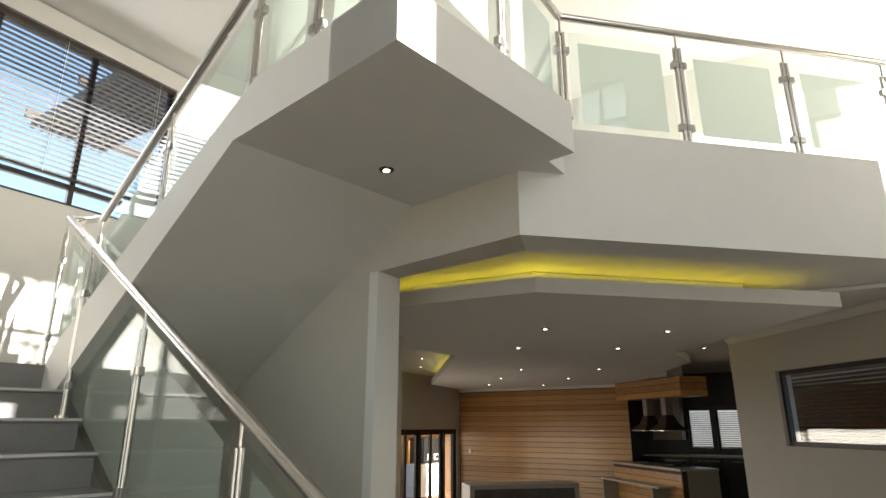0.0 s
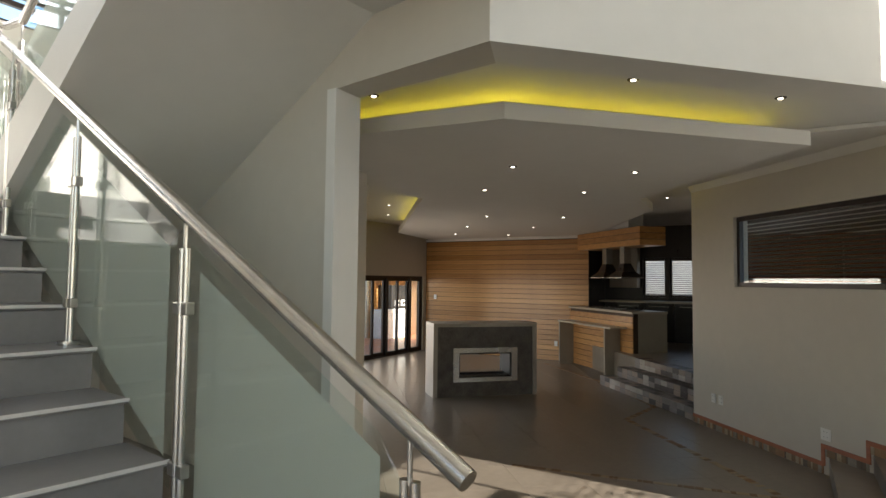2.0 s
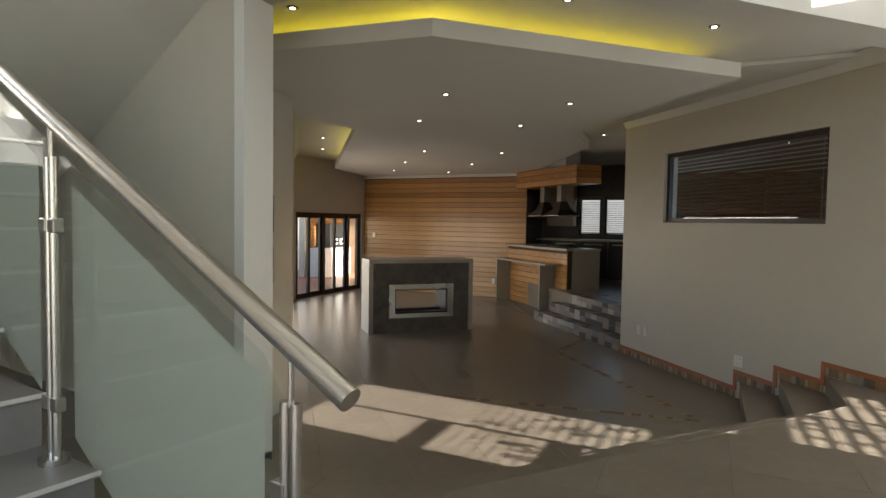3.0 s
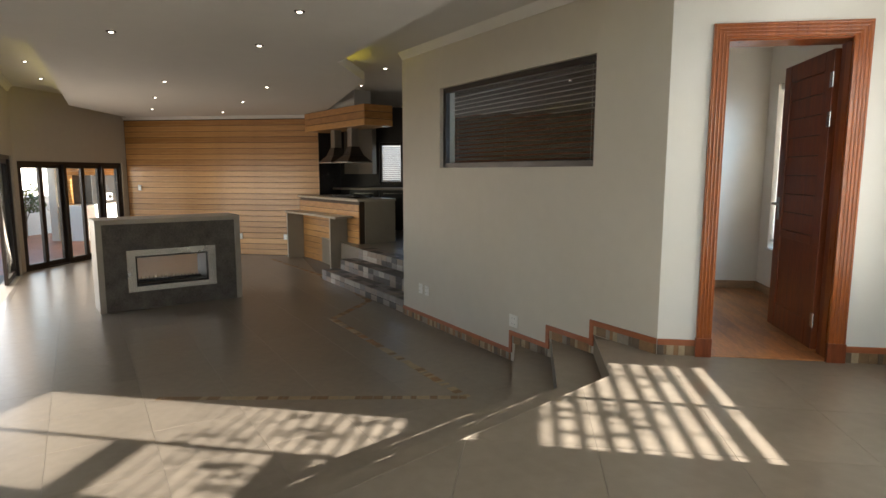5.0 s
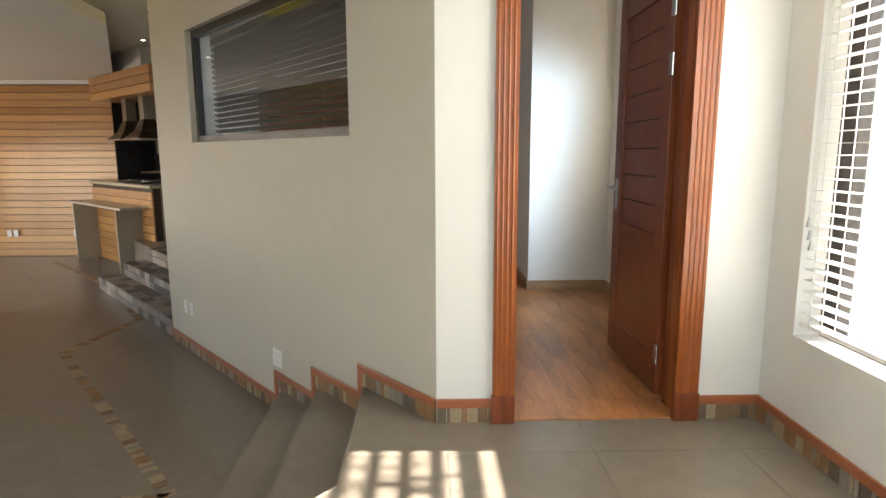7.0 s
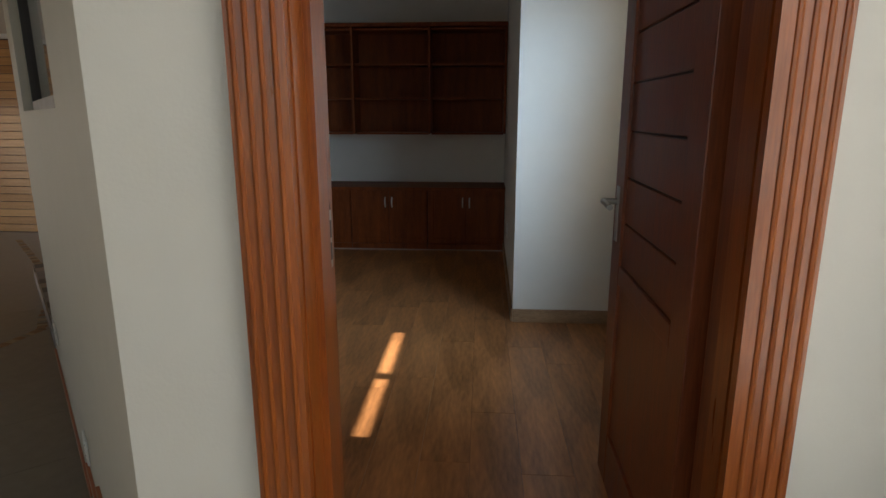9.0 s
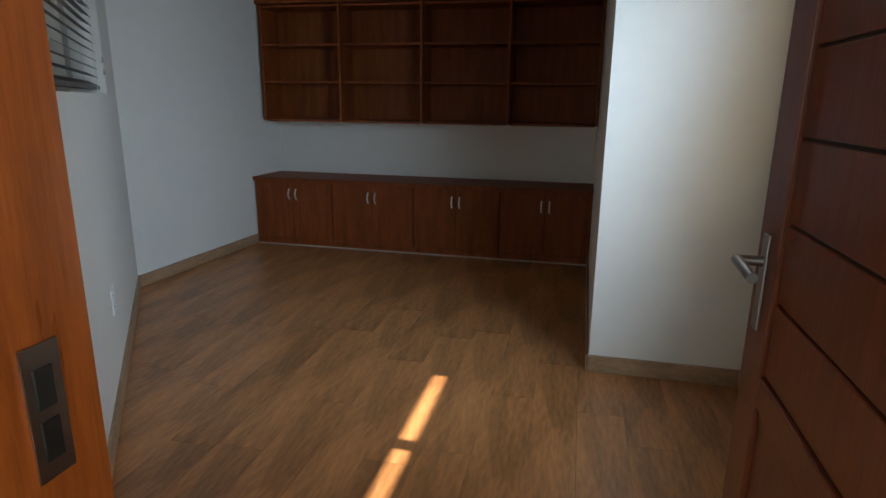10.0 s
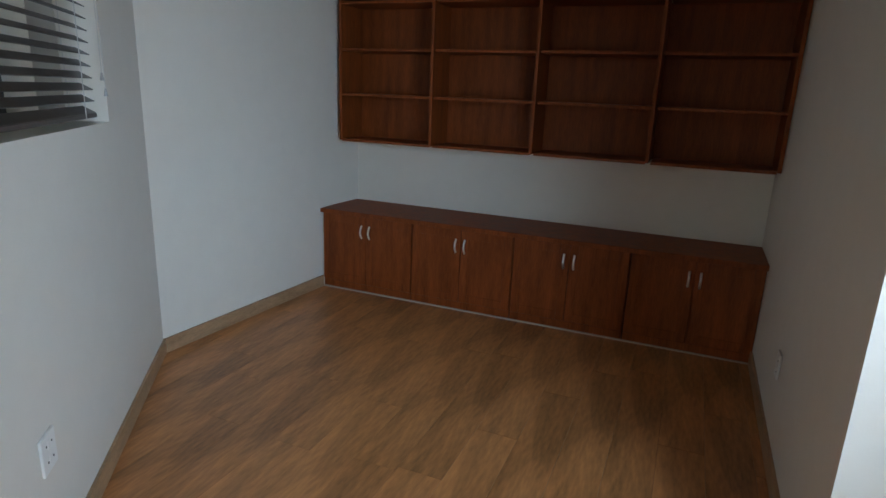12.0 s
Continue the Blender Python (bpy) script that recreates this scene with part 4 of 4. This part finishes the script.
# ---- timber slat wall ----
ws = thing("wall_wood", "varnished pine board wall with dark joints", "wall", kind="structure")
bm = N()
bw = 0.1165
box(bm, 0, 4.30, 0, 0.018, 0, bw - 0.009, None, 0.002)
me = bpy.data.meshes.new("board")
bm.to_mesh(me)
bm.free()
me.materials.append(PINE)
z = LIV + 0.005
while z < 2.3:
    o = new("board", me)
    o.parent = ws
    o.matrix_world = Matrix.Translation((-8.1, 13.2, z))
    z += bw

# ---- bar, kitchen ----
prism(bm := N(), [(-0.66, 9.02), (-0.9, 10.8), (1.1, 10.8), (1.1, 14.7), (-3.85, 14.7), (-3.85, 13.2), (-4.1, 13.2), (-2.36, 11.0)], LIV, -0.004)
structure("floor_kitchen", bm, TILE, "dark tiled raised kitchen floor", "floor")
mM, LM = along((-1.06, 8.60), (-2.85, 10.66))
msteps = thing("kitchen_steps", "three steps clad in mixed mosaic tiles", "steps", kind="structure")
for k in range(3):
    z = LIV + 0.163 * (k + 1)
    box(bm := N(), 0, LM - 0.12 * k, -0.62, -0.27 * k - 0.012, LIV, z - 0.012, mM)
    sp = part("step", bm, GREYP, msteps)
    n = 15
    w = (LM - 0.12 * k) / n
    for c in range(n):
        for r in (0, 1):
            box(bm := N(), c * w + 0.003, (c + 1) * w - 0.003, -0.27 * k - 0.011, -0.27 * k, z - 0.163 + r * 0.0815 + 0.003, z - 0.163 + (r + 1) * 0.0815 - 0.003, mM)
            part("mosaic_tile", bm, rnd.choice((MOSA[0], MOSA[1], MOSA[3], MOSA[2], MOSA[1])), sp)
        for r in (0, 1):
            y1 = -0.27 * k - 0.012 - r * 0.13
            box(bm := N(), c * w + 0.003, (c + 1) * w - 0.003, y1 - 0.128, y1 - 0.003, z - 0.011, z, mM)
            part("mosaic_tile", bm, rnd.choice((MOSA[1], MOSA[2], MOSA[3], MOSA[2])), sp)
mK, LK = along((-4.20, 13.12), (-2.45, 11.42))
bar = thing("breakfast_bar", "pine slatted breakfast bar with a pale counter top", "counter")
box(bm := N(), 0, LK, 0.02, 0.12, LIV, 0.735, mK)
part("body", bm, PINED, bar)
z = LIV + 0.01
while z < 0.62:
    box(bm := N(), 0.0, LK, 0, 0.02, z, z + bw - 0.009, mK, 0.002)
    part("board", bm, PINE, bar)
    z += bw
box(bm := N(), -0.02, LK + 0.03, -0.03, 0.75, 0.735, 0.775, mK, 0.004)
part("counter_top", bm, COUNTER, bar, "pale stone counter top")
box(bm := N(), LK - 0.03, LK + 0.015, 0.121, 0.74, -0.0, 0.734, mK)
part("end_panel", bm, GREYP, bar, "taupe end panel")
bench = thing("bar_ledge", "lower pale ledge with taupe side panels before the bar", "counter")
box(bm := N(), 0.1, LK - 0.18, -0.36, -0.002, 0.44, 0.475, mK, 0.004)
part("ledge_top", bm, COUNTER, bench)
for s in (0.12, LK - 0.45):
    box(bm := N(), s, s + 0.04, -0.34, -0.002, LIV, 0.439, mK, 0.003)
    part("side_panel", bm, GREYP, bench)
bulk = thing("bulkhead_kitchen", "pine clad bulkhead over the bar", "bulkhead", kind="structure")
for k in range(3):
    box(bm := N(), 0.35, LK + 0.25, 0.0, 0.55, 2.02 + k * 0.118, 2.02 + k * 0.118 + 0.108, mK, 0.002)
    part("board", bm, PINE, bulk)
box(bm := N(), 0.37, LK + 0.23, 0.02, 0.53, 2.03, 2.37, mK)
part("core", bm, PINED, bulk)
box(bm := N(), 0.6, LK - 0.3, 0.12, 0.45, 2.372, 2.66, mK)
part("hanger", bm, CEIL, bulk, "white painted hanger box")
for sx in (1.12, 1.78):
    hood = thing("cooker_hood", "dark flared cooker hood hanging over the bar", "cooker hood", group="cooker hoods")
    mh = mK @ Matrix.Translation((sx, 0.28, 0))
    box(bm := N(), -0.075, 0.075, -0.075, 0.075, 1.70, 2.029, mh, 0.004)
    part("chimney", bm, STEELD, hood)
    bm = N()
    for r0, r1, za, zb in ((0.36, 0.20, 1.425, 1.54), (0.20, 0.11, 1.541, 1.70)):
        bmesh.ops.create_cone(bm, cap_ends=True, segments=4, radius1=r0, radius2=r1, depth=zb - za, matrix=mh @ Matrix.Translation((0, 0, (za + zb) / 2)) @ Matrix.Rotation(radians(45), 4, 'Z'))
    part("canopy", bm, KITD, hood)
    box(bm := N(), -0.26, 0.26, -0.26, 0.26, 1.405, 1.424, mh, 0.003)
    part("rim", bm, STEEL, hood)
hob = thing("gas_hob", "black gas hob set on the bar counter", "hob")
box(bm := N(), 1.0, 1.95, 0.06, 0.55, 0.776, 0.79, mK, 0.004)
part("plate", bm, BLACK, hob)
for sx in (1.15, 1.38, 1.6, 1.82):
    bm = N()
    for d in (-0.08, 0.08):
        box(bm, sx - 0.09, sx + 0.09, 0.3 + d - 0.006, 0.3 + d + 0.006, 0.791, 0.815, mK)
        box(bm, sx + d - 0.006, sx + d + 0.006, 0.2, 0.4, 0.8155, 0.826, mK)
    part("pan_support", bm, BLACK, hob)
c = thing("wall_cabinet", "taupe kitchen wall cabinet beside the windows", "cabinet")
box(bm := N(), -3.60, -2.96, 14.26, 14.59, 1.2, 2.23)
part("body", bm, GREYP, c)
for x0, x1 in ((-3.595, -3.285), (-3.28, -2.965)):
    box(bm := N(), x0, x1, 14.24, 14.259, 1.205, 2.225, None, 0.002)
    part("door", bm, GREYP, c)
for x0 in (-3.4, -2.75, -2.1, -1.45, -0.8):
    c = thing("base_cabinet", "dark kitchen base cabinet", "cabinet", group="kitchen base cabinets")
    box(bm := N(), x0, x0 + 0.64, 14.0, 14.58, 0.0, 0.86)
    part("body", bm, KITD, c)
    box(bm := N(), x0 + 0.01, x0 + 0.63, 13.98, 13.999, 0.1, 0.85, None, 0.002)
    dd = part("door", bm, KITD, c)
    box(bm := N(), x0 + 0.1, x0 + 0.54, 13.955, 13.978, 0.78, 0.795)
    part("handle", bm, STEEL, dd)
kt = thing("kitchen_worktop", "pale worktop along the kitchen wall", "worktop")
box(bm := N(), -3.78, -0.1, 13.96, 14.58, 0.862, 0.9, None, 0.004)
part("slab", bm, COUNTER, kt)
for a, b in ((-2.90, -2.38), (-2.30, -1.75)):
    window("window_kitchen", (a, 14.6), (b, 14.6), 0.2, 0.98, 1.90, "dark framed kitchen window with a blind")
    blind("kitchen_blind", (a + 0.03, 14.6), (b - 0.03, 14.6), 0.03, 1.03, 1.88, 0.045, 20, 0.045, SLATD, "dark venetian blind in the kitchen window")

# ---- glazed doors to the patio ----
def leaf(parent, m, s0, s1, y, z0, z1):
    g = N()
    for a, b, c, d in ((s0, s0 + 0.07, z0, z1), (s1 - 0.07, s1, z0, z1), (s0 + 0.07, s1 - 0.07, z0, z0 + 0.09), (s0 + 0.07, s1 - 0.07, z1 - 0.07, z1)):
        box(g, a, b, y - 0.025, y + 0.025, c, d, m)
    f = part("door_leaf", g, FRAME, parent)
    box(g := N(), s0 + 0.07, s1 - 0.07, y - 0.004, y + 0.004, z0 + 0.09, z1 - 0.07, m)
    q = part("pane", g, PANE, f)
    q.visible_shadow = False


mW, LW_ = along((-8.12, 10.48), (-8.12, 13.08))
sd = thing("door_sliding", "dark bronze aluminium sliding doors to the patio", "sliding door", kind="structure")
for a, b, c, d in ((0, 0.05, LIV, 1.42), (LW_ - 0.05, LW_, LIV, 1.42), (0, LW_, 1.37, 1.42), (0, LW_, LIV, LIV + 0.02)):
    box(bm := N(), a, b, 0.03, 0.16, c, d, mW)
    part("door_frame", bm, FRAME, sd)
for k in range(5):
    w = (LW_ - 0.1) / 5
    leaf(sd, mW, 0.05 + w * k, 0.05 + w * (k + 1), 0.07 + 0.05 * (k % 2), LIV + 0.02, 1.37)
mE, LE = along((-3.55, 4.75), (-8.12, 10.42))
fd = thing("door_folding", "dark bronze aluminium folding doors standing open to the patio", "folding door", kind="structure")
for a, b, c, d in ((2.7, 2.76, LIV, 1.5), (6.98, 7.05, LIV, 1.5), (2.7, 7.05, 1.44, 1.5)):
    box(bm := N(), a, b, 0.03, 0.16, c, d, mE)
    part("door_frame", bm, FRAME, fd)
leaf(fd, mE, 5.9, 6.95, 0.09, LIV + 0.02, 1.44)

# ---- outdoors ----
box(bm := N(), -400, 400, -400, 400, -1.2, -0.62)
structure("ground", bm, mat("dry_garden_ground", (0.30, 0.25, 0.18), 0.9, var=0.25, scale=0.4), "dry pale garden ground", "ground")
# Pale sheet added outside so the view between the blind slats stays bright.
box(bm := N(), 3.3, 40, -30, 30, -0.62, -0.55)
structure("pavement_bright_sheet", bm, mat("pale_ground_sheet", (0.52, 0.49, 0.44), 0.85, var=0.1, scale=1.5), "unseen pale ground sheet added to brighten the view between blind slats", "drive")
pt = thing("pavement_patio", "terracotta tiled patio", "patio", kind="structure")
box(bm := N(), -13.0, -8.33, 4.0, 17.8, -0.62, LIV - 0.02)
part("bed", bm, GROUT, pt)
for i in range(10):
    for j in range(30):
        box(bm := N(), -13 + i * 0.466 + 0.004, -13 + (i + 1) * 0.466 - 0.004, 4 + j * 0.46 + 0.004, 4 + (j + 1) * 0.46 - 0.004, LIV - 0.02, LIV - 0.006)
        part("paver", bm, PATIO, pt)
prism(bm := N(), [(-8.3, 4.0), (-3.9, 4.7), (-8.33, 10.3)][::1], -0.62, LIV - 0.012)
structure("pavement_corner", bm, PATIO, "terracotta tiled patio corner", "patio")
wall("wall_boundary", (-13.2, 0.0), (-13.2, 22.0), 0.2, -0.62, 0.55, [], RENDER, "white rendered boundary wall")
wall("wall_neighbour", (-24.0, -8.0), (-24.0, 30.0), 0.3, -0.62, 2.6, [], RENDER, "pale neighbouring house wall")
wall("wall_kitchen_yard", (-7.0, 18.5), (3.5, 18.5), 0.2, -0.62, 2.2, [], RENDER, "pale yard wall behind the kitchen")


# covered patio room behind the sliding doors
wall("wall_patio_back", (-11.2, 14.7), (-11.2, 17.6), 0.2, -0.62, 2.2, [], PAINT, "beige wall of the covered patio")
wall("wall_patio_side", (-11.3, 17.0), (-8.3, 17.0), 0.2, -0.62, 2.2, [], PAINT, "beige side wall of the covered patio")
box(bm := N(), -11.4, -8.33, 12.6, 17.2, 2.1, 2.25)
structure("ceiling_patio", bm, CEIL, "white ceiling of the covered patio", "ceiling")
pw = thing("wall_patio_boards", "pine boards on the patio wall", "wall", kind="structure")
for k in range(17):
    box(bm := N(), -11.18, -11.16, 14.8, 16.9, LIV + k * 0.1165, LIV + k * 0.1165 + 0.107, None, 0.002)
    part("board", bm, PINE, pw)
oven = thing("barbecue_oven", "black built-in barbecue with two steel knobs", "barbecue")
box(bm := N(), -11.14, -10.6, 15.2, 16.1, 0.42, 1.15, None, 0.01)
part("body", bm, BLACK, oven)
for y in (15.45, 15.8):
    box(bm := N(), -10.598, -10.58, y - 0.11, y + 0.11, 0.5, 0.68, None, 0.006)
    part("control_panel", bm, PLASTIC, oven)
    rod(bm := N(), (-10.579, y, 0.59), (-10.54, y, 0.59), 0.05, 14)
    part("knob", bm, BLACK, oven)
pcab = thing("patio_cupboard", "white low cupboard on the covered patio", "cupboard")
box(bm := N(), -11.1, -10.55, 14.8, 16.2, LIV - 0.006, 0.40, None, 0.006)
part("body", bm, PLASTIC, pcab)
for k in range(3):
    box(bm := N(), -10.549, -10.53, 14.82 + k * 0.46, 15.26 + k * 0.46, LIV + 0.08, 0.38, None, 0.004)
    part("door", bm, PLASTIC, pcab)


def shrub(x, y, z0, h, w, n, label, seed, trunk=0.03, leaf_size=0.06, low=0.45):
    r = random.Random(seed)
    t = thing("shrub", label, "shrub", Matrix.Translation((x, y, z0)))
    bm = N()
    rod(bm, (0, 0, 0), (0.03, 0.02, h * 0.6), trunk, 8, trunk * 0.5)
    for k in range(7):
        a = r.uniform(0, 6.28)
        rod(bm, (0.02, 0.01, h * r.uniform(0.25, 0.6)), (w * 0.7 * math.cos(a), w * 0.7 * math.sin(a), h * r.uniform(0.6, 0.95)), trunk * 0.4, 6, trunk * 0.12)
    part("trunk", bm, BARK, t)
    bm = N()
    for k in range(n):
        a, f = r.uniform(0, 6.28), r.uniform(0.2, 1) ** 0.6
        c = Vector((w * f * math.cos(a) * r.uniform(0.6, 1.1), w * f * math.sin(a), h * (low + (1 - low) * r.random() * (1.15 - 0.5 * f))))
        s = leaf_size * r.uniform(0.6, 1.4)
        e = Euler((r.uniform(-1, 1), r.uniform(-1, 1), r.uniform(0, 6.28))).to_matrix()
        vs = [bm.verts.new(c + e @ Vector(p)) for p in ((-s, 0, 0), (0, -s * 0.4, 0.1 * s), (s, 0, 0), (0, s * 0.4, 0.1 * s))]
        bm.faces.new(vs)
    me = bpy.data.meshes.new("crown")
    bm.to_mesh(me)
    bm.free()
    me.materials.append(LEAF)
    o = new("crown", me)
    o.parent = t
    return t


for k, (x, y) in enumerate(((-12.6, 9.0), (-12.5, 11.2), (-12.7, 13.6), (-12.6, 15.2))):
    shrub(x, y, LIV, 1.5, 0.5, 700, "leafy green shrub against the patio wall", 20 + k)
shrub(5.6, 4.75, -0.62, 2.85, 0.6, 120, "sparse leafy shrub outside the hall window", 41, 0.02, 0.06, 0.8)
shrub(9.5, 0.6, -0.62, 7.4, 1.6, 1500, "leafy tree outside the hall", 42, 0.09, 0.12)
pg = thing("pergola", "dark slatted pergola outside the stair window", "pergola")
for k in range(9):
    y = 3.0 + k * 0.12
    box(bm := N(), -9.0, -6.0, y, y + 0.05, 5.6, 5.72)
    part("slat", bm, FRAME, pg)
for x in (-9.0, -7.5, -6.05):
    box(bm := N(), x, x + 0.07, 2.9, 6.5, 5.722, 5.86)
    part("beam", bm, FRAME, pg)
for x in (-9.0, -6.05):
    for y in (6.35,):
        box(bm := N(), x, x + 0.07, y, y + 0.07, -0.62, 5.72)
        part("post", bm, FRAME, pg)


# ---- floor pieces ----
def clip(pts, axis, value, keep_above):
    """Part of a flat outline on one side of a line."""
    out = []
    for p, q in zip(pts, pts[1:] + pts[:1]):
        a, b = (p[axis] - value, q[axis] - value) if keep_above else (value - p[axis], value - q[axis])
        if a >= 0:
            out.append(p)
        if a * b < 0:
            t = a / (a - b)
            out.append((p[0] + (q[0] - p[0]) * t, p[1] + (q[1] - p[1]) * t))
    return out


def pieces(name, poly, z, m, rows, thick, gap, material, parent):
    """Lays separate pieces over a plan outline: rows of ((x0, x1), ys) in the frame m."""
    inv = m.inverted()
    flat = [tuple((inv @ Vector((x, y, 0)))[:2]) for x, y in poly]
    for (xa, xb), ys in rows:
        strip = clip(clip(flat, 0, xa + gap, True), 0, xb - gap, False)
        if len(strip) < 3:
            continue
        for ya, yb in zip(ys, ys[1:]):
            cell = clip(clip(strip, 1, ya + gap, True), 1, yb - gap, False)
            cell = [p for p, q in zip(cell, cell[1:] + cell[:1]) if math.hypot(p[0] - q[0], p[1] - q[1]) > 1e-4]
            if len(cell) < 3:
                continue
            area = sum(p[0] * q[1] - q[0] * p[1] for p, q in zip(cell, cell[1:] + cell[:1])) / 2
            if abs(area) < 0.001:
                continue
            cx, cy = sum(p[0] for p in cell) / len(cell), sum(p[1] for p in cell) / len(cell)
            prism(b2 := N(), [(x - cx, y - cy) for x, y in cell], -thick, 0)
            me = bpy.data.meshes.new(name)
            b2.to_mesh(me)
            b2.free()
            me.materials.append(material)
            o = new(name, me)
            o.parent = parent
            o.matrix_world = Matrix.Translation((0, 0, z)) @ m @ Matrix.Translation((cx, cy, 0))


def span(a, b, step, off=0.0):
    return [a + off + step * k for k in range(int((b - a - off) / step) + 1)]


def grid(xs, ys):
    return [((a, b), ys) for a, b in zip(xs, xs[1:])]


ft = bpy.data.objects["floor_hall"]
pieces("tile", [(-5.3, -2.6), (2.83, -2.6), (2.83, 5.735), (1.36, 5.735), E0[2], E0[1], E0[0], (-2.2, 2.68), (-5.3, 3.17)], 0.0, I4(),
       grid(span(-5.9, 3.5, 0.6, 0.1), span(-3.2, 6.6, 0.6, 0.25)), 0.0075, 0.0009, TILE, ft)
lf = bpy.data.objects["floor_living"]
mT = Matrix.Translation((-3.39, 5.46, 0)) @ Matrix.Rotation(math.radians(-49.8), 4, 'Z')
pieces("tile", [(-2.9, 3.0), E2[0], E2[1], E2[2], (-1.04, 8.57), (-2.85, 10.66), (-4.2, 13.12), (-8.12, 13.2), (-8.12, 10.42), (-3.55, 4.75)], LIV, mT,
       grid(span(-12, 12, 0.6), span(-12, 12, 0.6, 0.2)), 0.0075, 0.0009, TILE, lf)
# inlaid strip of slate in the living room floor
il_ = thing("trim_floor_inlay", "strip of mixed slate pieces inlaid in the floor", "inlay", kind="structure")
path = [(0.02, 5.98), (-1.82, 8.18), (-1.66, 9.2), (-2.6, 10.6), (-4.6, 12.6)]
for p, q in zip(path, path[1:]):
    m, ln = along(p, q)
    s = 0.0
    while s < ln:
        w = rnd.uniform(0.03, 0.08)
        h = 0.075
        if rnd.random() < 0.93:
            box(bm := N(), s + 0.003, s + w - 0.003, -h / 2 + rnd.uniform(-.006, .006), h / 2 + rnd.uniform(-.006, .006), LIV + 0.0005, LIV + 0.003, m)
            part("slate_piece", bm, rnd.choice(SLATE[:4] + SLATE[:1]), il_)
        s += w
m, ln = along((0.02, 5.98), (-2.3, 5.6))
s = 0.0
while s < ln:
    w = rnd.uniform(0.04, 0.1)
    box(bm := N(), s + 0.003, s + w - 0.003, -0.03, 0.03, LIV + 0.0005, LIV + 0.003, m)
    part("slate_piece", bm, rnd.choice(SLATE[:2]), il_)
    s += w
sfl = bpy.data.objects["floor_study"]
r7 = random.Random(7)
xcs = span(-1.3, 3.3, 0.19, 0.05)
rows = [((a, b), span(3.6, 12.5, 1.2, r7.uniform(0, 1.2))) for a, b in zip(xcs, xcs[1:])]
pieces("plank", [(1.415, 5.96), (2.905, 5.96), (2.905, 8.31), (2.215, 8.31), (2.23, 10.26), (-0.7, 10.26), (-0.795, 8.857)], 0.0, I4(), rows, 0.0075, 0.0006, LAM, sfl)
